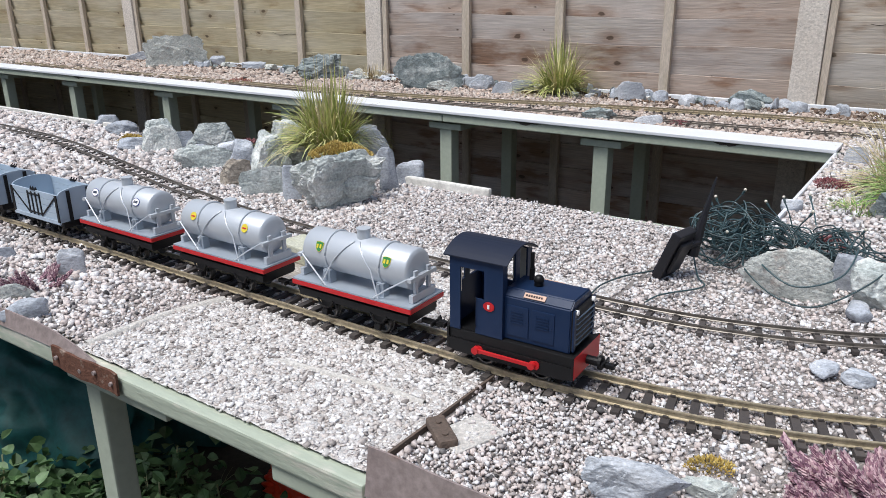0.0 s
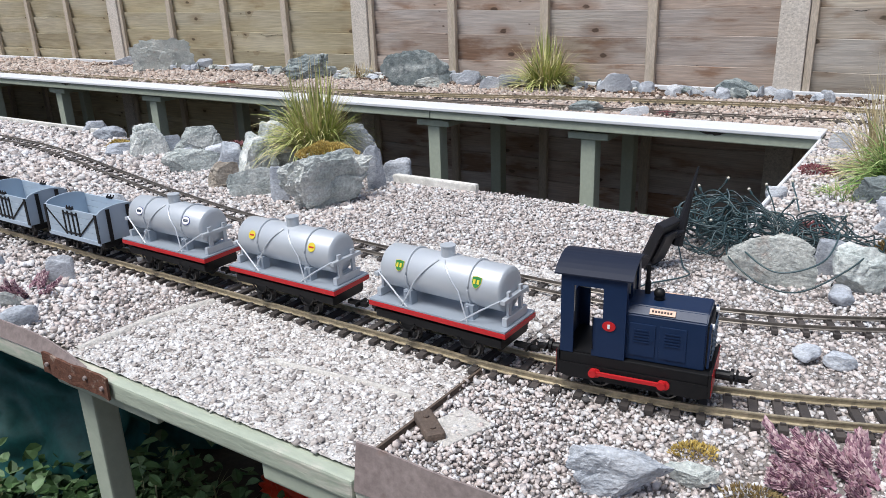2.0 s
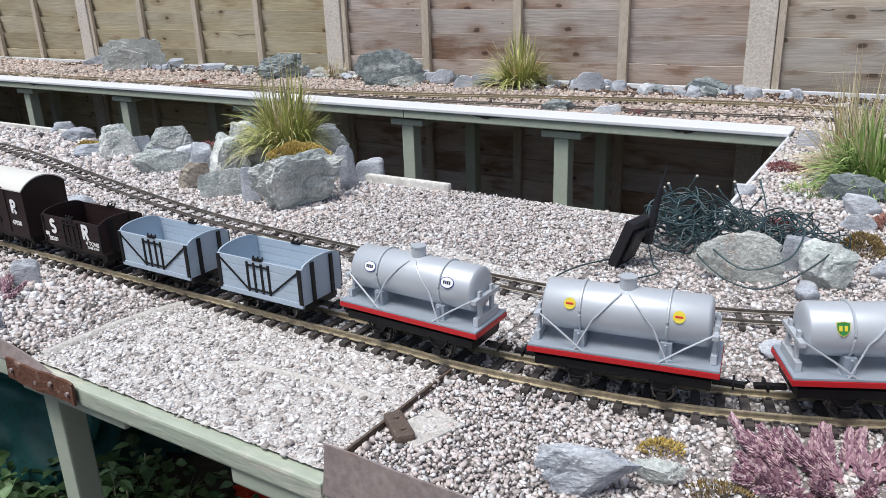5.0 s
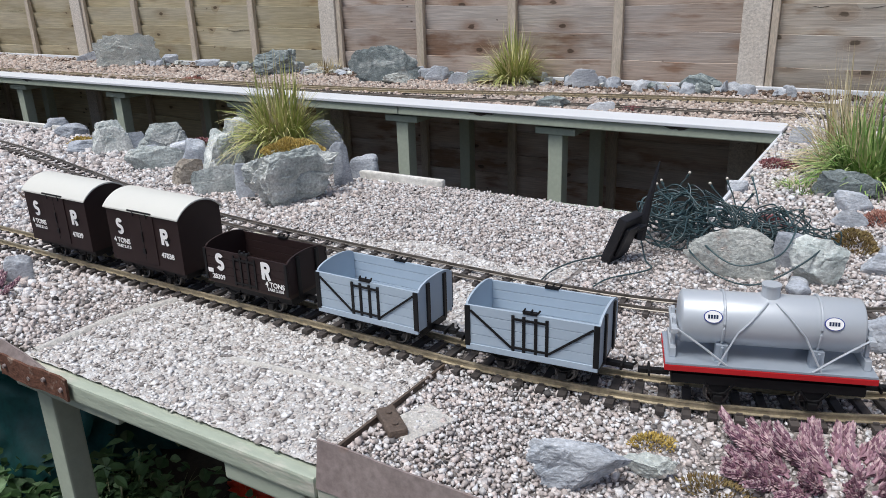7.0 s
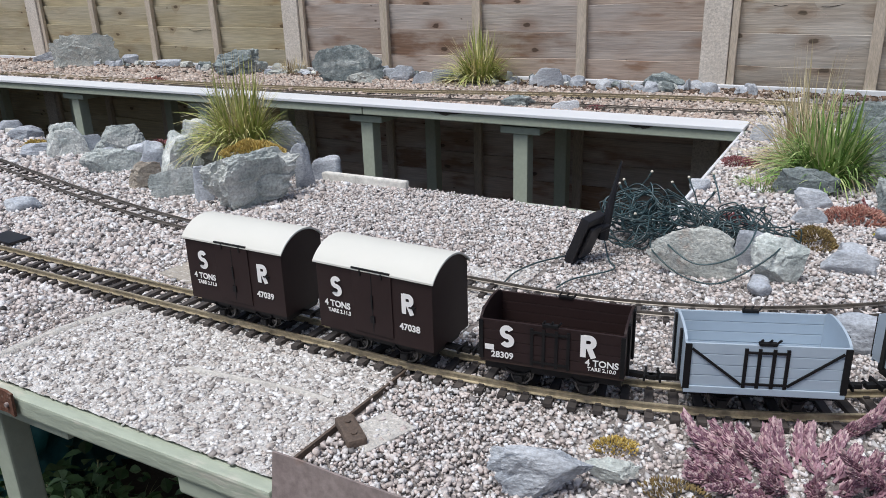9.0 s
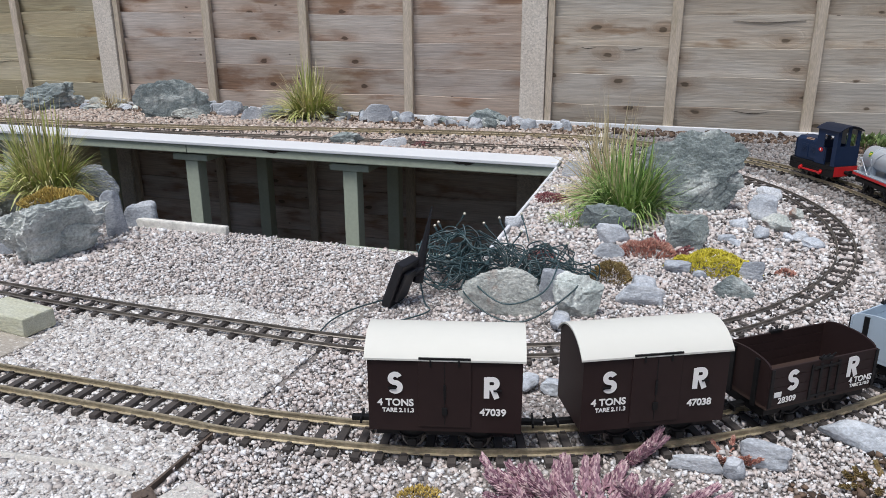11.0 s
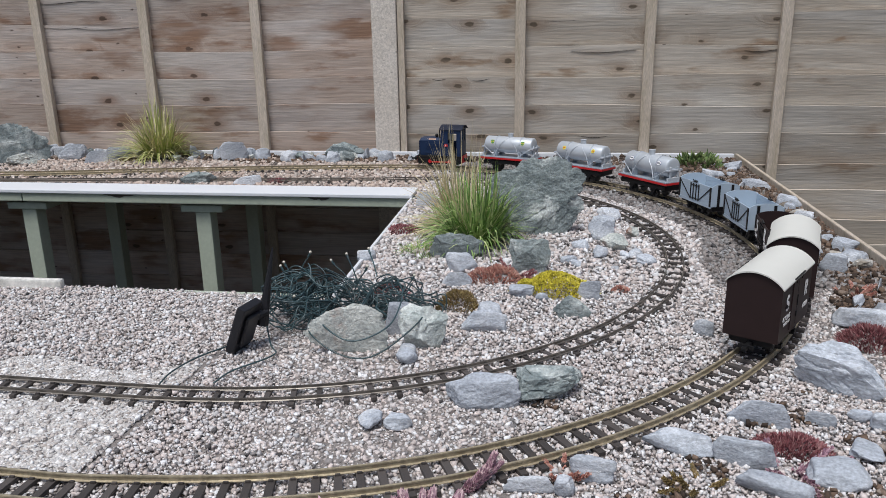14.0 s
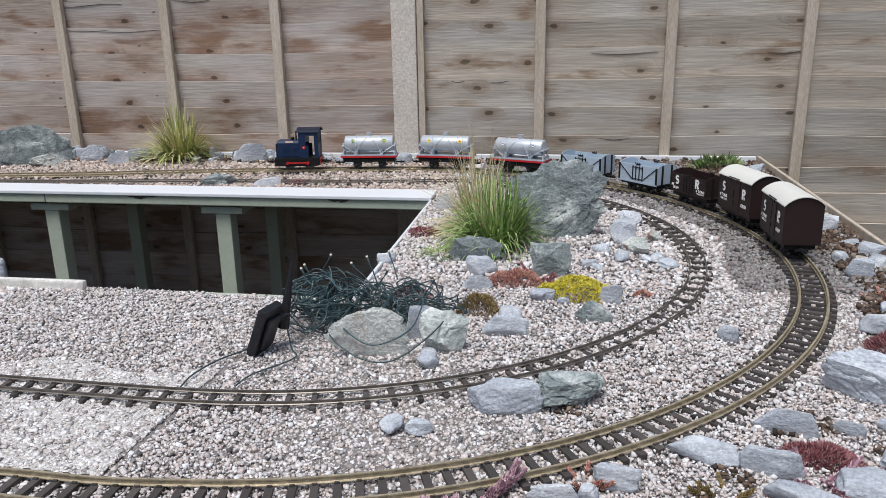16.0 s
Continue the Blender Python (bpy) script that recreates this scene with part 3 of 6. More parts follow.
lay("gravel_return", GAPX, RIGHT_X, 2.05, FENCE_Y - 0.03, 0.0072, 0.0078, M_GRAVEL, GL, 3, keep=lambda x, y: ~dirty(x, y))
lay("ballast_return", GAPX, RIGHT_X, 2.05, FENCE_Y - 0.03, 0.0072, 0.0078, M_SOOTY, "dark dirty ballast round the outer rails", 19, keep=dirty)
lay("gravel_back", -0.6, GAPX, GAP1 + 0.10, FENCE_Y - 0.03, 0.0098, 0.0108, M_BALLAST, GL, 4)
lay("gravel_far", -2.7, -0.6, GAP1 + 0.10, FENCE_Y - 0.03, 0.013, 0.0148, M_BALLAST, GL, 5)
lay("gravel_far_west", -4.3, -2.7, GAP1 + 0.10, FENCE_Y - 0.03, 0.016, 0.018, M_BALLAST, GL, 15)
lay("gravel_front_west", -2.8, -1.4, FRONT_Y + 0.01, GAP0 + 0.05, 0.018, 0.02, M_GRAVEL, GL, 16)
lay("gravel_mid", 0.3, 1.0, FRONT_Y + 0.01, GAP0 + 0.02, 0.0058, 0.0070, M_GRAVEL, GL, 13)
lay("gravel_west", -1.4, 0.3, FRONT_Y + 0.01, GAP0 + 0.05, 0.0094, 0.0112, M_GRAVEL, GL, 6)
lay("gravel_limed", 0.98, 1.65, FRONT_Y + 0.004, 1.70, 0.0039, 0.0047, M_STONEPALE, "gravel set in weathered white cement", 7, sink=-0.0004, keep=limed, flat=0.42, roll=0.0)
M_MULCH = pebble_mat("leaf_litter", [(0.0, (0.03, 0.02, 0.015)), (0.4, (0.10, 0.065, 0.045)), (0.8, (0.18, 0.12, 0.085)), (1.0, (0.34, 0.29, 0.25))])


def edge_only(x, y):
    return x > 2.585 + 0.03 * np.sin(9 * y) + 0.015 * np.sin(31 * y) - 0.10 * (y > 3.2) - 0.03 * (y > 2.2)


def lip_only(x, y):
    return y > 3.325 + 0.03 * np.sin(11 * x) + 0.02 * np.sin(29 * x + 1)


lay("leaf_litter_right", 2.40, RIGHT_X, 1.45, FENCE_Y - 0.03, 0.0075, 0.009, M_MULCH, "brown leaf litter and soil along the edge", 21, sink=-0.003, keep=edge_only)
lay("leaf_litter_back", -2.4, 2.4, 3.26, FENCE_Y - 0.03, 0.0125, 0.0125, M_MULCH, "brown leaf litter and grit along the fence foot", 22, sink=-0.002, keep=lip_only)


def scattered(x, y):
    return np.sin(31 * x + 5 * y) * np.sin(37 * y - 9 * x) + 0.5 * np.sin(83 * x + 61 * y) > 0.62


lay("leaf_litter_front", 2.03, 2.62, 1.10, 1.62, 0.0068, 0.0062, M_MULCH, "brown leaf crumbs between the slate stones", 23, sink=-0.0025, keep=lambda x, y: scattered(x, y) & ~near_line(OUTER, x, y, 0.05))


def crust(name, x0, x1, y0, y1, step, inside, label):
    """A lumpy skin of cement that the stones stick out of."""
    bm = bmesh.new()
    nx, ny = int((x1 - x0) / step), int((y1 - y0) / step)
    rows = []
    for j in range(ny + 1):
        row = []
        for i in range(nx + 1):
            x, y = x0 + (x1 - x0) * i / nx, y0 + (y1 - y0) * j / ny
            q = Vector((x, y, 0))
            z = -0.0028 + 0.0020 * noise.noise(q * 60) + 0.0022 * abs(noise.noise(q * 170)) + 0.0014 * noise.noise(q * 420)
            row.append(bm.verts.new((x + 0.001 * noise.noise(q * 300), y, z)))
        rows.append(row)
    for a, b in zip(rows, rows[1:]):
        for i in range(nx):
            q = a[i].co
            if bool(inside(np.array([q.x]), np.array([q.y]))[0]) and not 1.255 < q.y < 1.328:
                bm.faces.new((a[i], a[i + 1], b[i + 1], b[i]))
    bmesh.ops.delete(bm, geom=[v for v in bm.verts if not v.link_faces], context="VERTS")
    return tagged(part(name, bm, M_SKIM, smooth=True), label, "cement", kind="structure")


crust("cement_skim", 1.0, 1.57, FRONT_Y + 0.002, 1.66, 0.0028, limed, "white weathered cement skim on the board")


# ---- track ----
def sweep(bm, line, off, s0, s1, prof, step=0.02):
    rings = []
    s = s0
    while s <= s1 + 1e-6:
        x, y = line.at(s)
        h = line.heading(s)
        nx, ny = math.sin(h), -math.cos(h)
        rings.append([bm.verts.new((x + nx * (off + u), y + ny * (off + u), z)) for u, z in prof])
        s += step
    for a, b in zip(rings, rings[1:]):
        for j in range(len(prof)):
            bm.faces.new((a[j], a[(j + 1) % len(prof)], b[(j + 1) % len(prof)], b[j]))
    bm.faces.new(rings[0][::-1])
    bm.faces.new(rings[-1])
    bmesh.ops.recalc_face_normals(bm, faces=bm.faces)


def railway(name, line, gauge, half, pitch, head, rail_mat, label, s0, s1, near0, near1, top, tall, foot, wide):
    tr = empty(name, pose(0, 0, 0), label, "railway track", kind="structure")
    z0 = top - tall
    prof = [(-foot, z0), (-foot, z0 + 0.0009), (-0.0006, z0 + 0.0018), (-0.0006, top - 0.0022), (-head, top - 0.0016), (-head, top),
            (head, top), (head, top - 0.0016), (0.0006, top - 0.0022), (0.0006, z0 + 0.0018), (foot, z0 + 0.0009), (foot, z0)]
    for off in (gauge / 2, -gauge / 2):
        bm = bmesh.new()
        sweep(bm, line, off, s0, s1, prof)
        part("rail", bm, rail_mat, tr)
    bm = bmesh.new()
    box(bm, -wide, wide, -half, half, z0 - 0.0055, z0 + 0.0002, 0.0008)
    for side in (-1, 1):
        for d in (-0.0046, 0.0046):
            box(bm, -0.0028, 0.0028, side * gauge / 2 + d - 0.0012, side * gauge / 2 + d + 0.0012, z0, z0 + 0.0026)
    me = bpy.data.meshes.new("sleeper")
    bm.to_mesh(me)
    me.materials.append(M_SLEEPER)
    rest = bmesh.new()
    n = 0
    s = s0 + pitch / 2
    rnd = random.Random(5)
    while s < s1:
        x, y = line.at(s)
        m = pose(x, y, rnd.uniform(-0.0003, 0.0002), 0, 0, math.degrees(line.heading(s)) + rnd.uniform(-1, 1))
        if near0 < s < near1:
            ob = new("sleeper", me)
            ob.parent, ob.matrix_basis = tr, m
            n += 1
        else:
            vs = box(rest, -wide, wide, -half, half, z0 - 0.0055, z0 + 0.0002, 0, m)
        s += pitch
    bm.free()
    if rest.verts:
        tagged(part("sleepers", rest, M_SLEEPER, tr), kind="stuff")
    else:
        rest.free()
    return tr


railway("track_outer", OUTER, 0.045, 0.037, 0.0243, 0.0015, M_RAIL, "brass-railed model track on dark plastic sleepers", 0.2, OUTER.length, 2.0, 7.2, RAIL_TOP, 0.0078, 0.0026, 0.0046)
railway("track_inner", INNER, 0.032, 0.0275, 0.0345, 0.0008, M_RAILD, "narrower dull-railed model track on dark sleepers", 0.1, INNER.length, 1.2, 6.0, 0.0092, 0.0056, 0.0017, 0.0038)

# ---- the train: x forwards, z up from the rail tops ----
def pose_side(x, z, side, y):
    """A face on a vehicle's right (side -1) or left flank, at y outwards, with its x along the flank as it reads."""
    return pose(x, side * y, z, 90, 0, 0) if side < 0 else pose(x, side * y, z, 90, 0, 180)


def block_letter(ch, height, material, parent, m, thick=0.235):
    """A bold capital S or R, painted as broad strokes."""
    if ch == "S":
        up = [(0.20 * math.cos(radians(a)), 0.205 + 0.20 * math.sin(radians(a))) for a in range(25, 271, 15)]
        lo = [(0.21 * math.cos(radians(a)), -0.20 + 0.205 * math.sin(radians(a))) for a in range(90, -156, -15)]
        strokes = [up + lo[1:]]
    else:
        bowl = [(0.06 + 0.17 * math.cos(radians(a)), 0.21 + 0.195 * math.sin(radians(a))) for a in range(90, -91, -15)]
        strokes = [[(-0.20, -0.5), (-0.20, 0.5)], [(-0.20, 0.405)] + bowl + [(-0.20, 0.015)], [(0.02, 0.03), (0.24, -0.5)]]
    bm = bmesh.new()
    for n, line in enumerate(strokes):
        p = [Vector((x * height, y * height)) for x, y in line]
        rows = []
        for i, q in enumerate(p):
            d = (p[min(i + 1, len(p) - 1)] - p[max(i - 1, 0)]).normalized() * thick * height / 2
            rows.append([bm.verts.new((q.x + s * d.y, q.y - s * d.x, z)) for s, z in ((1, 0), (1, 0.0003 + 0.00004 * n), (-1, 0.0003 + 0.00004 * n), (-1, 0))])
        for a, b in zip(rows, rows[1:]):
            for j in range(4):
                bm.faces.new((a[j], b[j], b[(j + 1) % 4], a[(j + 1) % 4]))
        bm.faces.new(rows[0]), bm.faces.new(rows[-1][::-1])
    bmesh.ops.recalc_face_normals(bm, faces=bm.faces)
    return part("lettering", bm, material, parent, pos=m)


WHEELS = []


def wheelset(parent, x, r=0.0115, gauge=0.045):
    bm = bmesh.new()
    for s in (-1, 1):
        y = s * (gauge / 2 - 0.002)
        cyl(bm, (0, y - s * 0.0045, 0), (0, y - s * 0.006, 0), r + 0.0014, 20)
        ring = []
        for k in range(20):
            a = 2 * math.pi * k / 20
            ring.append([bm.verts.new((q * math.cos(a), yy, q * math.sin(a))) for q, yy in ((r, y - s * 0.0045), (r - 0.0003, y + s * 0.001), (r - 0.0022, y + s * 0.001), (r - 0.0026, y - s * 0.003))])
        for a, b in zip(ring, ring[1:] + ring[:1]):
            for j in range(3):
                bm.faces.new((a[j], b[j], b[j + 1], a[j + 1]))
        for k in range(6):
            a = math.pi * k / 3
            cyl(bm, (0, y - s * 0.001, 0), ((r - 0.002) * math.cos(a), y - s * 0.001, (r - 0.002) * math.sin(a)), 0.0008, 5)
        cyl(bm, (0, y - s * 0.003, 0), (0, y + s * 0.002, 0), 0.0026, 10)
    cyl(bm, (0, -gauge / 2, 0), (0, gauge / 2, 0), 0.0016, 8)
    w = part("wheelset", bm, M_STEEL, parent, "dull steel spoked wheels on an axle", pos=pose(x, 0, r))
    WHEELS.append((w, x, r))
    return w


def coupling(parent, x, s, z=0.021, hook=True):
    bm = bmesh.new()
    box(bm, min(x, x + s * 0.031), max(x, x + s * 0.031), -0.0035, 0.0035, z - 0.003, z + 0.002, 0.0008)
    box(bm, x + s * 0.020 - 0.0012, x + s * 0.020 + 0.0012, -0.011, 0.011, z - 0.002, z + 0.004, 0.0008)
    if hook:
        tube(bm, [(x + s * 0.02, 0, z), (x + s * 0.030, 0, z + 0.001), (x + s * 0.034, 0, z + 0.005), (x + s * 0.031, 0, z + 0.0075)], 0.0015, 6)
    part("coupling", bm, M_BLACK, parent, "black hook coupling")


def chassis(v, half, base, w=0.028, z0=0.016, z1=0.030):
    """Black underframe with solebars, headstocks, axle guards, springs and two wheelsets."""
    bm = bmesh.new()
    for s in (-1, 1):
        box(bm, -half, half, s * w - 0.0025, s * w + 0.0025, z1 - 0.010, z1, 0.0006)
        box(bm, s * (half - 0.004), s * half, -w, w, z1 - 0.012, z1, 0.0006) if s > 0 else box(bm, -half, -half + 0.004, -w, w, z1 - 0.012, z1, 0.0006)
    part("underframe", bm, M_BLACK, v)
    for x in (-base, base):
        for s in (-1, 1):
            bm = bmesh.new()
            prism(bm, [(x - 0.010, z1 - 0.009), (x + 0.010, z1 - 0.009), (x + 0.005, 0.008), (x - 0.005, 0.008)], s * w - 0.001, s * w + 0.001)
            box(bm, x - 0.0045, x + 0.0045, s * (w + 0.003) - 0.003, s * (w + 0.003) + 0.003, 0.008, 0.0155, 0.001)
            tube(bm, [(x - 0.013, s * (w + 0.003), z1 - 0.008), (x - 0.006, s * (w + 0.003), 0.018), (x, s * (w + 0.003), 0.0165), (x + 0.006, s * (w + 0.003), 0.018), (x + 0.013, s * (w + 0.003), z1 - 0.008)], 0.0013, 5)
            part("axle_guard", bm, M_BLACK, v)
        wheelset(v, x)
    for s in (-1, 1):
        coupling(v, s * half, s, 0.021, s > 0)


def locomotive():
    v = empty("locomotive", pose(0, 0, 0), "navy blue model diesel locomotive with red buffer beams", "model locomotive", "train")
    W = 0.034
    bm = bmesh.new()
    box(bm, -0.0745, 0.0745, -W, W, 0.030, 0.0415, 0.001)
    for s in (-1, 1):
        prism(bm, [(-0.0745, 0.030), (0.0745, 0.030), (0.0745, 0.0165), (0.066, 0.0140), (-0.066, 0.0140), (-0.0745, 0.0165)], s * W - 0.0015, s * W + 0.0015)
    part("frame", bm, M_BLACK, v, "black side frames and footplate")
    for s in (-1, 1):
        bm = bmesh.new()
        box(bm, s * 0.0760 - 0.0014, s * 0.0760 + 0.0014, -0.036, 0.036, 0.0165, 0.043, 0.0005)
        beam = part("buffer_beam", bm, M_BLACK, v, "black buffer beam with a red face")
        bm = bmesh.new()
        box(bm, s * 0.0775 - 0.0002, s * 0.0775 + 0.0002, -0.0352, 0.0352, 0.0172, 0.0422)
        part("beam_face", bm, M_RED, beam, "bright red beam face")
        coupling(v, s * 0.078, s, 0.026)
        bm = bmesh.new()
        cyl(bm, (s * 0.078, 0, 0.027), (s * 0.092, 0, 0.027), 0.005, 12)
        cyl(bm, (s * 0.092, 0, 0.027), (s * 0.095, 0, 0.027), 0.008, 14)
        part("buffer", bm, M_BLACK, v)
    # bonnet
    bm = bmesh.new()
    prof = [(-0.0285, 0.042), (-0.0285, 0.092), (-0.020, 0.0995), (0.020, 0.0995), (0.0285, 0.092), (0.0285, 0.042)]
    a = [bm.verts.new((-0.010, y, z)) for y, z in prof]
    b = [bm.verts.new((0.069, y, z)) for y, z in prof]
    bm.faces.new(a), bm.faces.new(b[::-1])
    for i in range(6):
        bm.faces.new((a[i], a[(i + 1) % 6], b[(i + 1) % 6], b[i]))
    bmesh.ops.recalc_face_normals(bm, faces=bm.faces)
    bmesh.ops.bevel(bm, geom=list(bm.edges), offset=0.0012, segments=2, affect="EDGES")
    hood = part("bonnet", bm, M_NAVY, v, "navy blue bonnet with chamfered top")
    for s in (-1, 1):
        for x in (0.008, 0.038):
            bm = bmesh.new()
            box(bm, x - 0.013, x + 0.013, s * 0.0288 - 0.0008, s * 0.0288 + 0.0008, 0.048, 0.083, 0.0004)
            for k in range(5):
                z = 0.063 + 0.0032 * k
                prism(bm, [(x - 0.008, z), (x + 0.007, z), (x + 0.007, z + 0.0012), (x - 0.008, z + 0.0012)], s * 0.0292, s * 0.0304)
            cyl(bm, (x + 0.010, s * 0.0292, 0.066), (x + 0.010, s * 0.0306, 0.066), 0.0009, 8)
            part("bonnet_door", bm, M_NAVY, hood, "navy louvred side door")
        bm = bmesh.new()
        box(bm, -0.0125, 0.0125, -0.0032, 0.0032, 0, 0.0012, 0.0003)
        q = pose(0.026, s * 0.0247, 0.0958, -41 * s, 0, 0)
        pl = part("name_plate", bm, M_BRASS, v, "small brass plate with worn lettering", pos=q)
        bm = bmesh.new()
        for k in range(7):
            box(bm, -0.0102 + 0.0029 * k, -0.0083 + 0.0029 * k, -0.0011, 0.0011, 0.0012, 0.0016)
        part("plate_lettering", bm, M_BROWN, pl)
    bm = bmesh.new()
    box(bm, 0.0690, 0.0715, -0.027, 0.027, 0.046, 0.090, 0.0006)
    grille = part("radiator_grille", bm, M_BLACK, v, "black radiator grille behind blue bars")
    for k in range(6):
        bm = bmesh.new()
        tube(bm, [(0.0722, -0.0235, 0.052 + 0.0058 * k), (0.0738, -0.022, 0.052 + 0.0058 * k), (0.0738, 0.022, 0.052 + 0.0058 * k), (0.0722, 0.0235, 0.052 + 0.0058 * k)], 0.0008, 6)
        part("grille_bar", bm, M_GRILLE, grille, "dull blue grille bar")
    for y in (-0.0255, 0.0255):
        bm = bmesh.new()
        box(bm, 0.0708, 0.0730, y - 0.0025, y + 0.0025, 0.045, 0.091, 0.0005)
        part("grille_frame", bm, M_NAVY, grille)
    for s in (-1, 1):
        bm = bmesh.new()
        cyl(bm, (0.071, s * 0.022, 0.088), (0.0745, s * 0.022, 0.088), 0.0028, 12)
        part("lamp", bm, M_LETTER, v, "small white lamp")
    # cab with open side doorways
    bm = bmesh.new()
    box(bm, -0.0735, -0.008, -0.0322, 0.0322, 0.0417, 0.0432)
    cab = part("cab", bm, M_BLACK, v, "navy blue cab with open side doorways")
    for s in (-1, 1):
        bm = bmesh.new()
        prism(bm, [(-0.074, 0.042), (-0.0605, 0.042), (-0.0605, 0.117), (-0.0305, 0.117), (-0.0305, 0.084), (-0.041, 0.084), (-0.041, 0.042),
                   (-0.0075, 0.042), (-0.0075, 0.128), (-0.074, 0.128)], s * 0.0335 - 0.001, s * 0.0335 + 0.001)
        part("cab_side", bm, M_NAVY, cab)
    for x in (-0.0728, -0.0087):
        bm = bmesh.new()
        prism(bm, [(-0.0324, 0.042), (0.0324, 0.042), (0.0324, 0.1285), (0.024, 0.131), (0.024, 0.092), (0.005, 0.092), (0.005, 0.1385), (-0.005, 0.1385),
                   (-0.005, 0.092), (-0.024, 0.092), (-0.024, 0.131), (-0.0324, 0.1285)], -0.0011, 0.0011, pose(x, 0, 0, 0, 0, 90))
        part("cab_end", bm, M_NAVY, cab)
    for s in (-1, 1):
        for x0, x1, z0, z1 in ((-0.0600, -0.0735, 0.088, 0.127), (-0.0298, -0.0095, 0.088, 0.127), (-0.0600, -0.0298, 0.1172, 0.127)):
            bm = bmesh.new()
            box(bm, min(x0, x1), max(x0, x1), s * 0.0320 - 0.0004, s * 0.0320 + 0.0004, z0, z1)
            part("lining", bm, M_CABIN, cab, "cream cab lining")
    bm = bmesh.new()
    box(bm, -0.026, -0.0095, -0.022, 0.022, 0.0425, 0.078, 0.001)
    part("control_desk", bm, M_NAVYD, cab, "dark control desk inside the cab")
    bm = bmesh.new()
    n = 12
    top, bot = [], []
    for k in range(n + 1):
        a = -1 + 2 * k / n
        z = 0.128 + 0.013 * (1 - a * a)
        top.append((a * 0.0375, z + 0.0016))
        bot.append((a * 0.0375, z))
    prof = top + bot[::-1]
    vs = prism(bm, prof, -0.080, -0.001, Matrix.Rotation(radians(-90), 4, "Z") @ Matrix.Diagonal((1, 1, 1, 1)))
    for q in vs:
        q.co = Vector((-abs(q.co.x), q.co.y, q.co.z))
    bmesh.ops.recalc_face_normals(bm, faces=bm.faces)
    part("cab_roof", bm, M_NAVYD, v, "dark arched cab roof", pos=pose(-0.0005, 0, 0))
    for s in (-1, 1):
        bm = bmesh.new()
        cyl(bm, (-0.0240, s * 0.0345, 0.0775), (-0.0240, s * 0.0356, 0.0775), 0.0052, 20)
        for q in bm.verts:
            q.co.x = -0.0240 + (q.co.x + 0.0240) * 1.3
        d = part("number_disc", bm, M_RED, cab, "small red oval number disc")
        bm = bmesh.new()
        box(bm, -0.0252, -0.0228, s * 0.0360 - 0.0004, s * 0.0360 + 0.0004, 0.0752, 0.0798)
        part("disc_mark", bm, M_LETTER, d)
        bm = bmesh.new()
        tube(bm, [(-0.040, s * 0.0355, 0.050), (-0.040, s * 0.0365, 0.052), (-0.040, s * 0.0365, 0.084), (-0.040, s * 0.0355, 0.086)], 0.0007, 6)
        part("handrail", bm, M_BLACK, cab)
    bm = bmesh.new()
    cyl(bm, (0.004, 0.012, 0.098), (0.004, 0.012, 0.113), 0.0030, 12)
    cyl(bm, (0.004, 0.012, 0.113), (0.004, 0.012, 0.131), 0.0023, 12)
    part("exhaust", bm, M_BLACK, v, "thin black exhaust pipe")
    bm = bmesh.new()
    cyl(bm, (0.018, 0, 0.099), (0.018, 0, 0.105), 0.0055, 14, 0.004)
    bmesh.ops.create_uvsphere(bm, u_segments=14, v_segments=8, radius=0.0058, matrix=pose(0.018, 0, 0.106))
    part("filler_cap", bm, M_BLACK, v, "round black filler cap", True)
    for x in (-0.035, 0.034):
        wheelset(v, x, 0.0125)
    rods = []
    for s in (-1, 1):
        bm = bmesh.new()
        box(bm, -0.0345, 0.0345, -0.0012, 0.0012, -0.0022, 0.0022, 0.0005)
        for x in (-0.0345, 0.0345):
            cyl(bm, (x, -0.003, 0), (x, 0.003, 0), 0.0042, 14)
        rods.append((part("coupling_rod", bm, M_RED, v, "bright red coupling rod", pos=pose(-0.0005, s * 0.039, 0.0235)), s))
        for x in (-0.035, 0.034):
            bm = bmesh.new()
            cyl(bm, (x, s * 0.0358, 0.0235), (x, s * 0.0375, 0.0235), 0.0050, 14)
            part("crank", bm, M_RED, v, "red crank")
    return v, rods


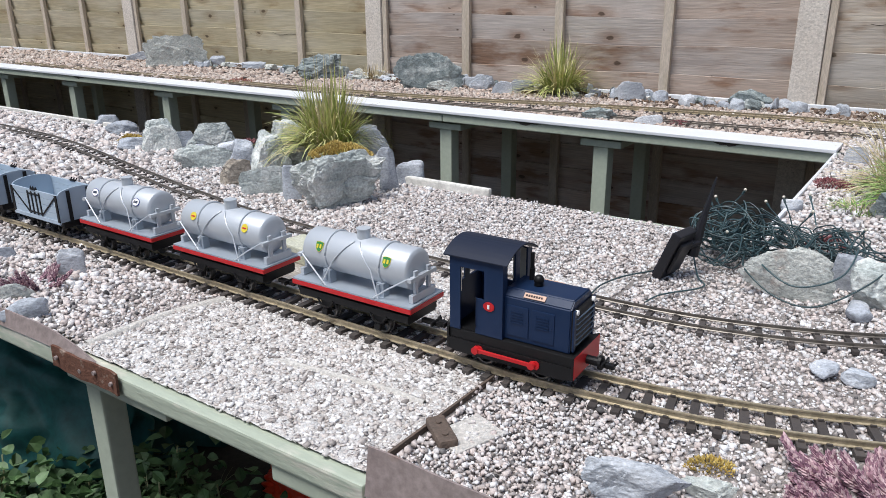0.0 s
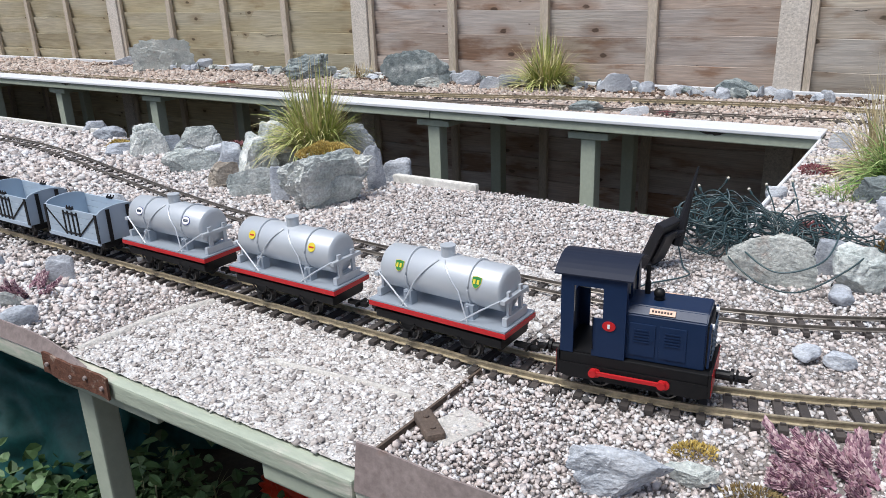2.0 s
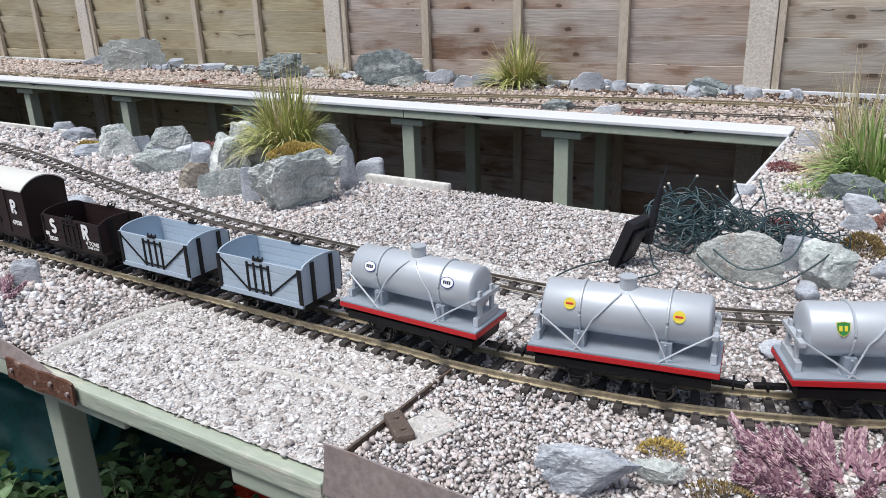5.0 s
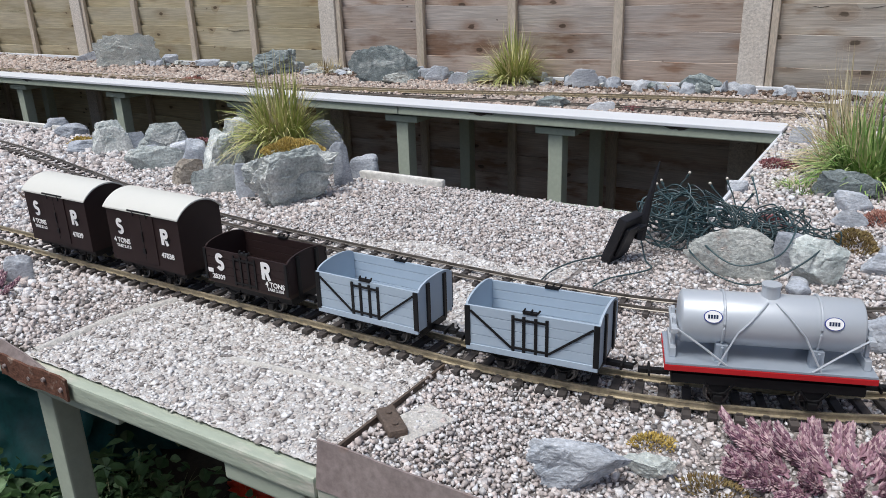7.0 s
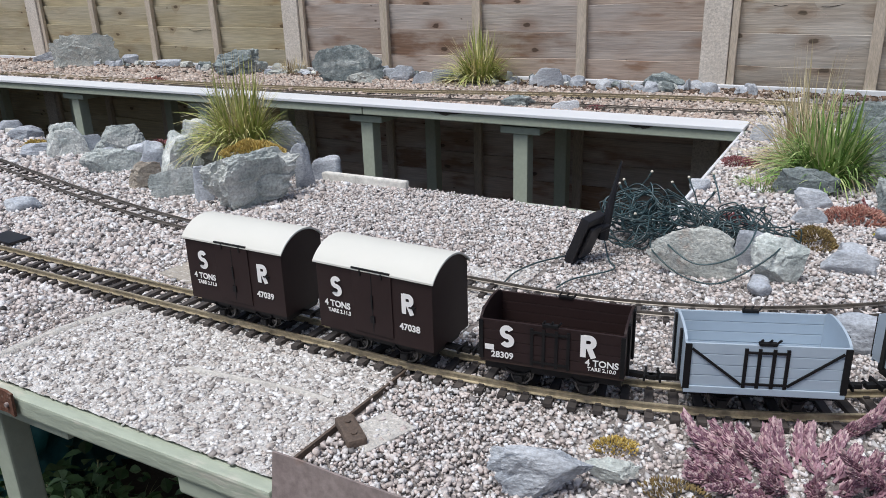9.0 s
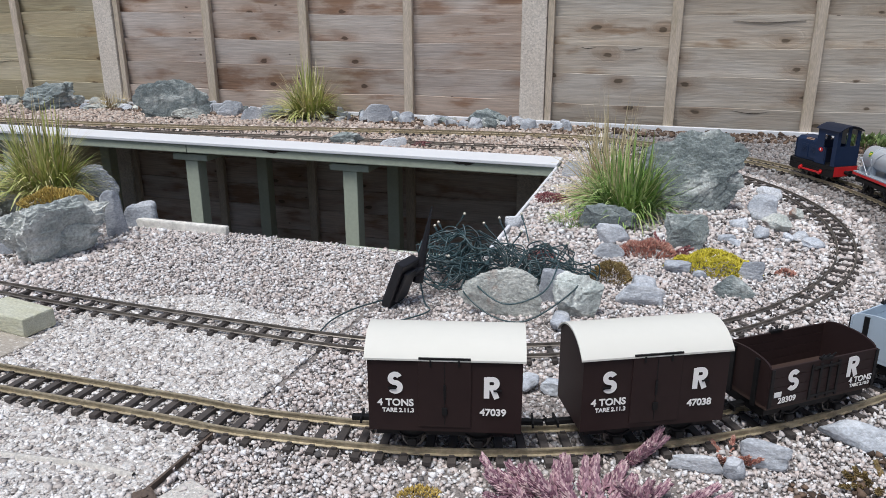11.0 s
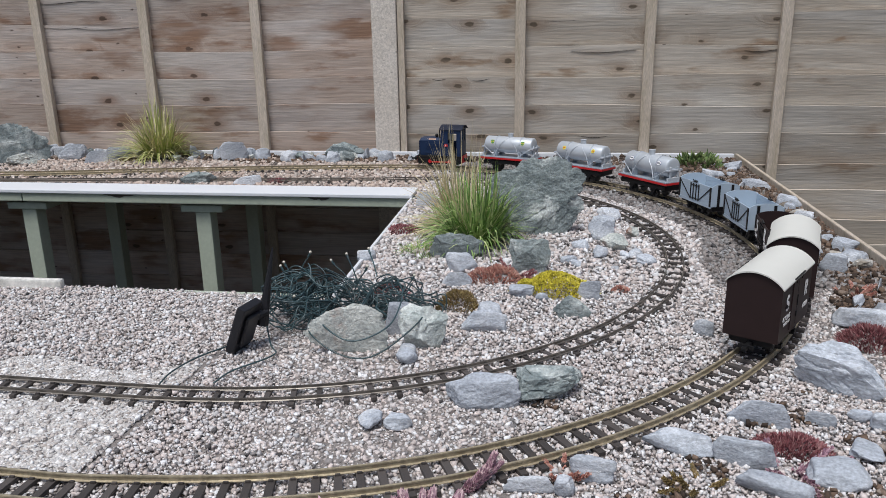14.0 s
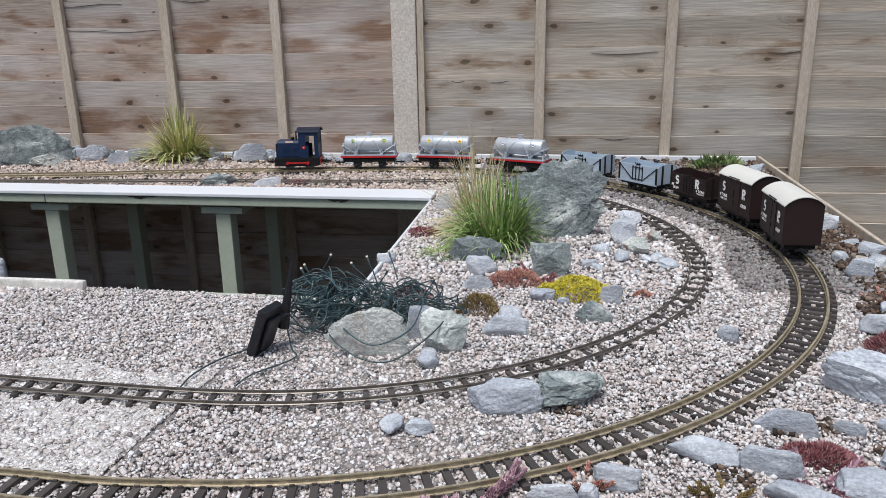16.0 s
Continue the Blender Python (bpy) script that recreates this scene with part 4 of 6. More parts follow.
def badge(kind, parent, m):
    b = bmesh.new()
    if kind == "shield":
        pts = [(-0.0058, 0.0055), (0, 0.0064), (0.0058, 0.0055), (0.0056, -0.001), (0.003, -0.0052), (0, -0.0068), (-0.003, -0.0052), (-0.0056, -0.001)]
        pts = [(0.98 * p, 0.98 * q) for p, q in pts]
        prism(b, pts, -0.0003, 0.0003, Matrix.Rotation(radians(90), 4, "X") @ Matrix.Diagonal((1, 1, -1, 1)))
        ob = part("badge", b, M_GREENB, parent, "green shield badge with yellow marks", pos=m)
        b = bmesh.new()
        prism(b, [(1.08 * p, 1.08 * q) for p, q in pts], -0.0002, 0.0002, Matrix.Rotation(radians(90), 4, "X") @ Matrix.Diagonal((1, 1, -1, 1)))
        part("badge_rim", b, M_YELLOW, ob)
        b = bmesh.new()
        for x in (-0.0026, 0.0022):
            box(b, x - 0.0014, x + 0.0014, -0.0022, 0.0028, -0.0008, 0.0008)
        part("badge_mark", b, M_YELLOW, ob)
    elif kind == "disc":
        cyl(b, (0, 0, -0.0003), (0, 0, 0.0003), 0.0060, 24)
        ob = part("badge", b, M_YELLOW, parent, "round yellow badge with a red bar", pos=m)
        b = bmesh.new()
        box(b, -0.0038, 0.0038, -0.001, 0.001, -0.0006, 0.0006)
        part("badge_mark", b, M_RED, ob)
    else:
        cyl(b, (0, 0, -0.0003), (0, 0, 0.0003), 0.0088, 28)
        ob = part("badge", b, M_BLUEB, parent, "white oval badge with a blue rim", pos=m @ Matrix.Diagonal((1, 0.72, 1, 1)))
        b = bmesh.new()
        cyl(b, (0, 0, -0.0006), (0, 0, 0.0006), 0.0078, 28)
        inner = part("badge_face", b, M_LETTER, ob)
        b = bmesh.new()
        for k in range(4):
            box(b, -0.0048 + 0.0025 * k, -0.0030 + 0.0025 * k, -0.0026, 0.0026, -0.0009, 0.0009)
        part("badge_mark", b, M_NAVY, ob)


def tank_wagon(kind, label):
    v = empty("tank_wagon", pose(0, 0, 0), label, "model wagon", "train")
    chassis(v, 0.088, 0.043, 0.028, 0.016, 0.0355)
    H, W = 0.0950, 0.0345
    bm = bmesh.new()
    box(bm, -H, H, -W, W, 0.0465, 0.0492, 0.0005)
    part("deck", bm, M_DECK, v, "silver-grey deck")
    bm = bmesh.new()
    box(bm, -H - 0.0006, H + 0.0006, -W - 0.0006, W + 0.0006, 0.0405, 0.0463, 0.0005)
    part("deck_edge", bm, M_RED, v, "bright red deck edge")
    bm = bmesh.new()
    box(bm, -H + 0.004, H - 0.004, -W + 0.008, W - 0.008, 0.0345, 0.0405)
    part("sub_frame", bm, M_BLACK, v)
    R, Z, T = 0.0262, 0.0850, 0.081
    bm = bmesh.new()
    n = 36
    rings = []
    for x, r in ((-T - 0.0035, R * 0.35), (-T - 0.0028, R * 0.75), (-T - 0.001, R * 0.95), (-T + 0.001, R), (T - 0.001, R), (T + 0.001, R * 0.95), (T + 0.0028, R * 0.75), (T + 0.0035, R * 0.35)):
        rings.append([bm.verts.new((x, r * math.cos(2 * math.pi * k / n), Z + r * math.sin(2 * math.pi * k / n))) for k in range(n)])
    for a, b in zip(rings, rings[1:]):
        for k in range(n):
            bm.faces.new((a[k], a[(k + 1) % n], b[(k + 1) % n], b[k]))
    bm.faces.new(rings[0]), bm.faces.new(rings[-1][::-1])
    bmesh.ops.recalc_face_normals(bm, faces=bm.faces)
    tank = part("tank", bm, M_SILVER, v, "silver-painted tank barrel", True)
    bm = bmesh.new()
    cyl(bm, (0, 0, Z + R - 0.003), (0, 0, Z + R + 0.0105), 0.0085, 20)
    cyl(bm, (0, 0, Z + R + 0.0105), (0, 0, Z + R + 0.012), 0.0092, 20)
    part("filler_dome", bm, M_SILVER, v, "short silver filler dome")
    for x in (-0.043, 0.043):
        bm = bmesh.new()
        tube(bm, [(x, (R + 0.0008) * math.cos(a), Z + (R + 0.0008) * math.sin(a)) for a in [radians(d) for d in range(-50, 231, 10)]], 0.0014, 6)
        part("tank_band", bm, M_SILVER, v)
        for s in (-1, 1):
            bm = bmesh.new()
            prism(bm, [(x - 0.006, 0.0492), (x + 0.006, 0.0492), (x + 0.0055, 0.0665), (x - 0.0055, 0.0665)], s * 0.014, s * 0.0255)
            cyl(bm, (x, s * 0.0255, 0.053), (x, s * 0.0285, 0.066), 0.0016, 6)
            part("saddle", bm, M_DECK, v, "silver saddle block")
    for s in (-1, 1):
        for e in (-1, 1):
            bm = bmesh.new()
            tube(bm, [(e * 0.004, s * 0.013, Z + R * 0.90)] + [(e * (0.004 + 0.030 * (k / 8)), s * (R + 0.001) * math.cos(radians(58 - 9.5 * k)), Z + (R + 0.001) * math.sin(radians(58 - 9.5 * k))) for k in range(1, 8)] + [(e * 0.046, s * 0.0335, 0.0492)], 0.0010, 5)
            part("strap", bm, M_SILVER, v)
            bm = bmesh.new()
            tube(bm, [(e * 0.0870, s * 0.024, 0.0815), (e * 0.060, s * 0.030, 0.065), (e * 0.038, s * 0.0338, 0.0492)], 0.0011, 5)
            part("strap", bm, M_SILVER, v)
    for e in (-1, 1):
        bm = bmesh.new()
        for y in (-0.013, 0.013):
            box(bm, e * 0.0880 - 0.0018, e * 0.0880 + 0.0018, y - 0.003, y + 0.003, 0.049, 0.088, 0.0005)
        box(bm, e * 0.0880 - 0.003, e * 0.0880 + 0.003, -0.0270, 0.0270, 0.0765, 0.0815, 0.0006)
        box(bm, e * 0.0880 - 0.003, e * 0.0880 + 0.003, -0.0235, 0.0235, 0.0495, 0.0595, 0.0006)
        part("end_frame", bm, M_SILVER, v, "silver timber end frame")
    for s in (-1, 1):
        for x in (-0.0535, 0.0535):
            el = 24
            badge(kind, v, pose(x, s * (R + 0.0004) * math.cos(radians(el)), Z + (R + 0.0004) * math.sin(radians(el)), 90 - el, 0, 0 if s < 0 else 180) if s < 0 else
                  Matrix.Rotation(math.pi, 4, "Z") @ pose(-x, -(R + 0.0004) * math.cos(radians(el)), Z + (R + 0.0004) * math.sin(radians(el)), 90 - el, 0, 0))
    return v


def open_wagon(brown):
    if brown:
        body, inside, iron = M_BROWN, M_BROWNIN, M_BLACK
        v = empty("open_wagon", pose(0, 0, 0), "dark brown open model wagon with white lettering", "model wagon", "train")
    else:
        body, inside, iron = M_GREYW, M_GREYW, M_BLACK
        v = empty("open_wagon", pose(0, 0, 0), "pale blue-grey open model wagon with black strapping", "model wagon", "train")
    chassis(v, 0.070, 0.034)
    H, W, z0, z1 = 0.0735, 0.0365, 0.034, 0.079
    bm = bmesh.new()
    box(bm, -H, H, -W, W, z0 - 0.004, z0 + 0.002, 0.0005)
    part("floor", bm, inside, v)
    hh = (z1 - z0) / 4
    for s in (-1, 1):
        for k in range(4):
            bm = bmesh.new()
            box(bm, -H, H, s * W - 0.0012, s * W + 0.0012, z0 + k * hh, z0 + (k + 1) * hh - 0.0004, 0.0005)
            part("side_plank", bm, body, v)
    for e in (-1, 1):
        bm = bmesh.new()
        pts = [(-W + 0.0013, z0), (W - 0.0013, z0)] + [(W * 0.96 * math.cos(a), z1 - 0.001 + 0.009 * math.sin(a)) for a in [math.pi * k / 12 for k in range(13)]]
        prism(bm, pts, -0.0012, 0.0012, pose(e * (H - 0.0012), 0, 0, 0, 0, 90))
        part("end_board", bm, body, v)
        for y in (-0.018, 0.018):
            bm = bmesh.new()
            box(bm, e * (H + 0.0012) - 0.0012, e * (H + 0.0012) + 0.0012, y - 0.003, y + 0.003, z0 - 0.006, z1 + 0.004, 0.0004)
            part("end_post", bm, iron, v, "black end post")
    for s in (-1, 1):
        y = s * (W + 0.0019)
        for x in (-0.0185, -0.0065, 0.0065, 0.0185):
            bm = bmesh.new()
            box(bm, x - 0.0016, x + 0.0016, y - 0.0007, y + 0.0007, z0, z1 - 0.004)
            part("door_strap", bm, iron, v)
        for z in ((z0 + 0.004), (z0 + 0.037)):
            bm = bmesh.new()
            box(bm, -0.0195, 0.0195, y - 0.0009, y + 0.0009, z - 0.0011, z + 0.0011)
            part("door_bar", bm, iron, v)
        bm = bmesh.new()
        box(bm, -0.008, 0.008, s * W - 0.0022, s * W + 0.0022, z1 - 0.001, z1 + 0.0022, 0.0005)
        for x in (-0.008, 0, 0.008):
            cyl(bm, (x, s * W, z1 + 0.001), (x + 0.003, s * (W + 0.0015), z1 + 0.0055), 0.0011, 6)
        part("door_catch", bm, iron, v, "black door catch")
        if not brown:
            bm = bmesh.new()
            box(bm, -H + 0.001, H - 0.001, s * (W + 0.0006) - 0.002, s * (W + 0.0006) + 0.0012, z0 - 0.0075, z0 - 0.0003, 0.0005)
            part("solebar", bm, M_GREYW, v, "pale grey sole bar")
            for e in (-1, 1):
                bm = bmesh.new()
                a, b = Vector((e * 0.067, y, z1 - 0.006)), Vector((e * 0.0205, y, z0 + 0.003))
                d = b - a
                box(bm, -d.length / 2, d.length / 2, -0.0006, 0.0006, -0.0012, 0.0012, 0, Matrix.Translation((a + b) / 2) @ Matrix.Rotation(-math.atan2(d.z, d.x), 4, "Y"))
                part("brace", bm, iron, v, "black diagonal brace")
                bm = bmesh.new()
                box(bm, e * 0.0705 - 0.003, e * 0.0705 + 0.003, y - 0.0009, y + 0.0009, z0 - 0.003, z1 - 0.001, 0.0003)
                part("corner_plate", bm, iron, v, "black corner plate")
        else:
            for e in (-1, 1):
                bm = bmesh.new()
                box(bm, e * 0.0715 - 0.0022, e * 0.0715 + 0.0022, y - 0.0006, y + 0.0006, z0, z1 - 0.001, 0.0003)
                part("corner_plate", bm, iron, v)
            k = 1 if s < 0 else -1
            f = W + 0.0024
            block_letter("S", 0.0235, M_LETTER, v, pose_side(-0.044 * k, 0.0625, s, f))
            block_letter("R", 0.0235, M_LETTER, v, pose_side(0.038 * k, 0.0635, s, f))
            bm = bmesh.new()
            box(bm, -0.0048, 0.0048, -0.003, 0.003, 0, 0.0003)
            part("chalk_panel", bm, M_LETTER, v, "small white chalk panel", pos=pose_side(-0.0625 * k, 0.0485, s, f))
            words("28309", 0.0095, M_LETTER, v, pose_side(-0.049 * k, 0.0405, s, f), bold=0.0002)
            words("4 TONS", 0.0095, M_LETTER, v, pose_side(0.052 * k, 0.0462, s, f + 0.0002), bold=0.0002)
            words("TARE 2.10.0", 0.0055, M_LETTER, v, pose_side(0.052 * k, 0.0395, s, f), bold=0.0001)
    return v


def van(number):
    v = empty("goods_van", pose(0, 0, 0), "dark brown model goods van with cream roof and lettering", "model wagon", "train")
    chassis(v, 0.070, 0.034)
    H, W, z0, z1, arch = 0.0765, 0.0378, 0.029, 0.1125, 0.0165
    R = (W * W + arch * arch) / (2 * arch)

    def rise(u):
        return math.sqrt(max(0.0, R * R - u * u)) - (R - arch)

    bm = bmesh.new()
    pts = [(-W, z0), (W, z0)] + [(W * math.cos(math.pi * k / 28), z1 + rise(W * math.cos(math.pi * k / 28)) - 0.0022) for k in range(29)]
    prism(bm, pts, -H, H, pose(0, 0, 0, 0, 0, 90))
    body = part("body", bm, M_BROWN, v, "dark brown van body")
    bm = bmesh.new()
    n = 36
    top = [(1.06 * W * math.cos(math.pi * k / n), z1 + rise(1.06 * W * math.cos(math.pi * k / n))) for k in range(n + 1)]
    bot = [(u, z - 0.002) for u, z in top]
    prism(bm, top + bot[::-1], -H - 0.003, H + 0.003, pose(0, 0, 0, 0, 0, 90))
    part("roof", bm, M_ROOFW, v, "cream arched roof")
    for s in (-1, 1):
        y = s * (W + 0.0005)
        bm = bmesh.new()
        box(bm, -0.026, 0.026, y - 0.0010, y + 0.0010, z0 + 0.006, z1 - 0.003, 0.0004)
        door = part("door", bm, M_BROWN, v, "brown double door")
        for nm, x0, x1, za, zb, t in (("door_rail", -0.0255, 0.0255, z1 - 0.003, z1 - 0.001, 0.0022), ("hanger", -0.015, -0.013, z1 - 0.010, z1 - 0.0035, 0.0024),
                                      ("hanger", 0.013, 0.015, z1 - 0.010, z1 - 0.0035, 0.0024), ("bolt", -0.0012, 0.0012, 0.066, 0.082, 0.0024), ("bolt", -0.0028, 0.0028, 0.049, 0.057, 0.0026),
                                      ("door_gap", -0.0005, 0.0005, z0 + 0.008, z1 - 0.006, 0.0013), ("grab_iron", -0.056, -0.048, 0.0765, 0.078, 0.0020), ("grab_iron", 0.048, 0.056, 0.0765, 0.078, 0.0020)):
            bm = bmesh.new()
            box(bm, x0, x1, y - t, y + t, za, zb, 0.0002)
            part(nm, bm, M_BLACK, door)
        k = 1 if s < 0 else -1
        f = W + 0.0012
        block_letter("S", 0.0232, M_LETTER, v, pose_side(-0.049 * k, 0.083, s, f - 0.0002))
        block_letter("R", 0.0232, M_LETTER, v, pose_side(0.046 * k, 0.080, s, f - 0.0002))
        words("4 TONS", 0.0105, M_LETTER, v, pose_side(-0.049 * k, 0.061, s, f), bold=0.0003)
        words("TARE 2.11.3", 0.0063, M_LETTER, v, pose_side(-0.0465 * k, 0.0525, s, f), bold=0.0002)
        words(number, 0.0105, M_LETTER, v, pose_side(0.048 * k, 0.0525, s, f), bold=0.0003)
    return v


LOCO, RODS = locomotive()
TRAIN = [(LOCO, 0.0),
         (tank_wagon("shield", "silver model tank wagon with green shield badges"), 0.226),
         (tank_wagon("disc", "silver model tank wagon with yellow disc badges"), 0.471),
         (tank_wagon("oval", "silver model tank wagon with white oval badges"), 0.714),
         (open_wagon(False), 0.938), (open_wagon(False), 1.143), (open_wagon(True), 1.336), (van("47038"), 1.531), (van("47039"), 1.735)]

# ---- rocks ----
def rock_mat(name, col, var, third, third_at, scale=22.0, stretch=(1, 1, 1), third_scale=16, bump=1.0):
    m = mat(name, col, 0.88, var=var, scale=scale, amount=0.9, fine=230, fine_amp=0.28, bump=bump, bscale=110, third=third, third_scale=third_scale, third_at=third_at, objrand=0.14, shift=9.0, stretch=stretch)
    return m


M_SLATE = rock_mat("blue_grey_slate", (0.46, 0.495, 0.54), (0.34, 0.365, 0.41), (0.60, 0.625, 0.66), 0.56, 12, (1.0, 1.2, 1.6), 9, 0.6)
M_GREENROCK = rock_mat("greenish_rock", (0.33, 0.375, 0.37), (0.12, 0.15, 0.155), (0.54, 0.575, 0.56), 0.58, 34)
M_ISLAND = rock_mat("pale_green_rock", (0.56, 0.60, 0.58), (0.31, 0.35, 0.34), (0.69, 0.71, 0.68), 0.55, 30)
M_PALEROCK = rock_mat("pale_rock", (0.64, 0.65, 0.61), (0.40, 0.44, 0.42), (0.42, 0.26, 0.20), 0.66, 28)
M_BROWNROCK = rock_mat("brown_rock", (0.42, 0.38, 0.32), (0.26, 0.22, 0.18), (0.52, 0.51, 0.48), 0.52)
ROCKS = {"rough": (M_SLATE, "large creased blue-grey rock on the gravel", "rock"),
         "slate": (M_SLATE, "blue-grey layered slate stone lying on the gravel", "stone"),
         "green": (M_GREENROCK, "rough greenish-grey angular rock set in the gravel", "rock"),
         "island": (M_ISLAND, "rough pale greenish-grey angular rock below the grass", "rock"),
         "pale": (M_PALEROCK, "pale mottled rock resting on the gravel", "rock"),
         "brown": (M_BROWNROCK, "brown-stained angular rock among the others", "rock")}
ROCK_N = [0]


def rock(x, y, w, d, h, turn, kind, sink=0.28, z=0.0, name=None, label=None):
    """A stone of that width, depth and height: a ball cut by planes, then roughened."""
    ROCK_N[0] += 1
    rnd = random.Random(100 + ROCK_N[0])
    worn = kind == "slate"
    bm = bmesh.new()
    bmesh.ops.create_icosphere(bm, subdivisions=6 if 0.17 < w < 0.25 and y < 2.6 else 5 if w > 0.085 else (4 if w > 0.04 or x > 1.7 and y < 1.6 else 3), radius=1.0)
    planes = []
    for k in range(6 if worn else 0):
        a = 1.05 * k + rnd.uniform(-0.3, 0.3)
        planes.append((Vector((math.cos(a), math.sin(a), rnd.gauss(0.22, 0.2))).normalized(), rnd.uniform(0.55, 0.80)))
    for _ in range(3 if worn else 26 if w > 0.18 else 15):
        n = Vector((rnd.gauss(0, 1), rnd.gauss(0, 1), rnd.gauss(0, 0.8))).normalized()
        planes.append((n, rnd.uniform(0.48, 0.78) if worn else rnd.uniform(0.46, 0.78)))
    planes.append((Vector((rnd.gauss(0, 0.2), rnd.gauss(0, 0.2), 1)).normalized(), rnd.uniform(0.48, 0.68) if worn else rnd.uniform(0.62, 0.85)))
    off = Vector((rnd.uniform(-9, 9), rnd.uniform(-9, 9), rnd.uniform(-9, 9)))
    bed = Vector((rnd.gauss(0, 0.5), rnd.gauss(0, 0.5), 1)).normalized()
    for v in bm.verts:
        p = v.co.copy()
        for n, k in planes:
            q = p.dot(n) - k
            if q > 0:
                p -= n * q
        v.co = p
    if worn:
        bmesh.ops.smooth_vert(bm, verts=bm.verts, factor=0.5, use_axis_x=True, use_axis_y=True, use_axis_z=True)
        for _ in range(2 if len(bm.verts) < 1000 else 5):
            bmesh.ops.smooth_vert(bm, verts=bm.verts, factor=0.5, use_axis_x=True, use_axis_y=True, use_axis_z=True)
    for v in bm.verts:
        p = v.co.copy()
        out = p.normalized()
        layer = p.dot(bed)
        if worn:
            d = 0.10 * noise.noise(p * 1.7 + off) + 0.035 * noise.noise(p * 5 + off)
            d -= 0.055 * max(0.0, 1 - abs(noise.noise(Vector((p.x * 1.2, p.y * 1.2, layer * 5)) + off)) / 0.10)
            d += 0.012 * noise.noise(p * 17 + off)
        else:
            d = 0.11 * noise.noise(p * 2.1 + off)
            amp, fr = (0.095 if w > 0.18 else 0.045), 3.4
            for _ in range(5):
                d += amp * (noise.noise(p * fr + off) + 0.3 - abs(noise.noise(Vector((p.x, p.y, p.z + 0.6 * layer)) * fr * 1.3 - off)))
                amp, fr = amp * 0.55, fr * 2.05
            d -= 0.10 * max(0.0, 1 - abs(noise.noise(p * 1.5 - off)) / 0.07)
        v.co = p + out * d
    lo = [min(v.co[i] for v in bm.verts) for i in range(3)]
    hi = [max(v.co[i] for v in bm.verts) for i in range(3)]
    size = (w, d, h * (1 + sink))
    for v in bm.verts:
        v.co = Vector([(v.co[i] - (lo[i] + hi[i]) / 2) / (hi[i] - lo[i]) * size[i] for i in range(3)])
        v.co.z += size[2] / 2 - h * sink
    mt, lb, ct = ROCKS[kind]
    ob = part(name or ct, bm, mt, pos=pose(x, y, z, 0, 0, turn), smooth=worn)
    return tagged(ob, label or lb, ct, "rocks on the layout")


rock(1.755, 1.688, 0.128, 0.10, 0.074, 16, "pale")
rock(1.824, 1.764, 0.049, 0.037, 0.053, 12, "slate")
rock(1.866, 1.724, 0.076, 0.062, 0.064, 22, "island")
rock(1.853, 1.661, 0.032, 0.024, 0.019, 11, "slate")
rock(1.956, 1.791, 0.075, 0.057, 0.034, 5, "slate")
rock(1.959, 1.857, 0.042, 0.032, 0.021, 5, "slate")
rock(2.097, 1.860, 0.065, 0.049, 0.038, -2, "green")
rock(2.046, 1.939, 0.027, 0.020, 0.014, 0, "slate")
rock(2.008, 1.957, 0.048, 0.036, 0.020, 2, "slate")
rock(2.128, 1.955, 0.042, 0.032, 0.034, -2, "slate")
rock(1.886, 2.005, 0.059, 0.045, 0.027, 7, "slate")
rock(1.877, 2.120, 0.056, 0.043, 0.026, 7, "slate")
rock(1.864, 2.186, 0.118, 0.089, 0.054, 7, "green")
rock(2.019, 2.098, 0.082, 0.062, 0.070, 1, "green")
rock(2.125, 2.276, 0.040, 0.030, 0.020, -2, "slate")
rock(2.175, 2.373, 0.061, 0.046, 0.050, -4, "slate")
rock(2.197, 2.284, 0.061, 0.047, 0.033, -5, "pale")
rock(2.247, 2.392, 0.030, 0.023, 0.023, -6, "pale")
rock(2.164, 2.230, 0.033, 0.025, 0.017, -4, "slate")
rock(2.237, 2.231, 0.032, 0.024, 0.015, -7, "slate")
rock(2.204, 2.552, 0.059, 0.045, 0.027, -4, "slate")
rock(1.975, 1.541, 0.098, 0.073, 0.039, 5, "slate")
rock(2.059, 1.574, 0.089, 0.067, 0.039, -0, "green")
rock(1.841, 1.476, 0.031, 0.023, 0.013, 14, "slate")
rock(1.876, 1.474, 0.036, 0.030, 0.015, 12, "slate")
rock(2.299, 1.809, 0.033, 0.025, 0.026, -12, "slate")
rock(2.437, 1.628, 0.112, 0.085, 0.064, -21, "rough")
rock(2.312, 1.524, 0.074, 0.056, 0.033, -16, "slate")
rock(2.384, 1.529, 0.039, 0.030, 0.018, -20, "slate")
rock(2.208, 1.451, 0.085, 0.064, 0.025, -11, "slate")
rock(2.274, 1.430, 0.068, 0.051, 0.030, -16, "slate")
rock(2.292, 1.377, 0.078, 0.060, 0.021, -18, "slate")
rock(2.107, 1.383, 0.051, 0.038, 0.026, -4, "slate")
rock(2.365, 1.412, 0.066, 0.036, 0.021, -5, "slate")
rock(2.549, 1.861, 0.083, 0.062, 0.032, -22, "slate")
rock(2.606, 2.158, 0.052, 0.039, 0.037, -20, "slate")
rock(2.677, 2.301, 0.053, 0.040, 0.030, -21, "slate")
rock(2.601, 1.902, 0.043, 0.033, 0.026, -24, "slate")
rock(2.417, 1.468, 0.037, 0.028, 0.011, -24, "slate")
rock(2.437, 1.547, 0.030, 0.022, 0.014, -23, "slate")
rock(2.461, 1.528, 0.039, 0.029, 0.021, -25, "slate")
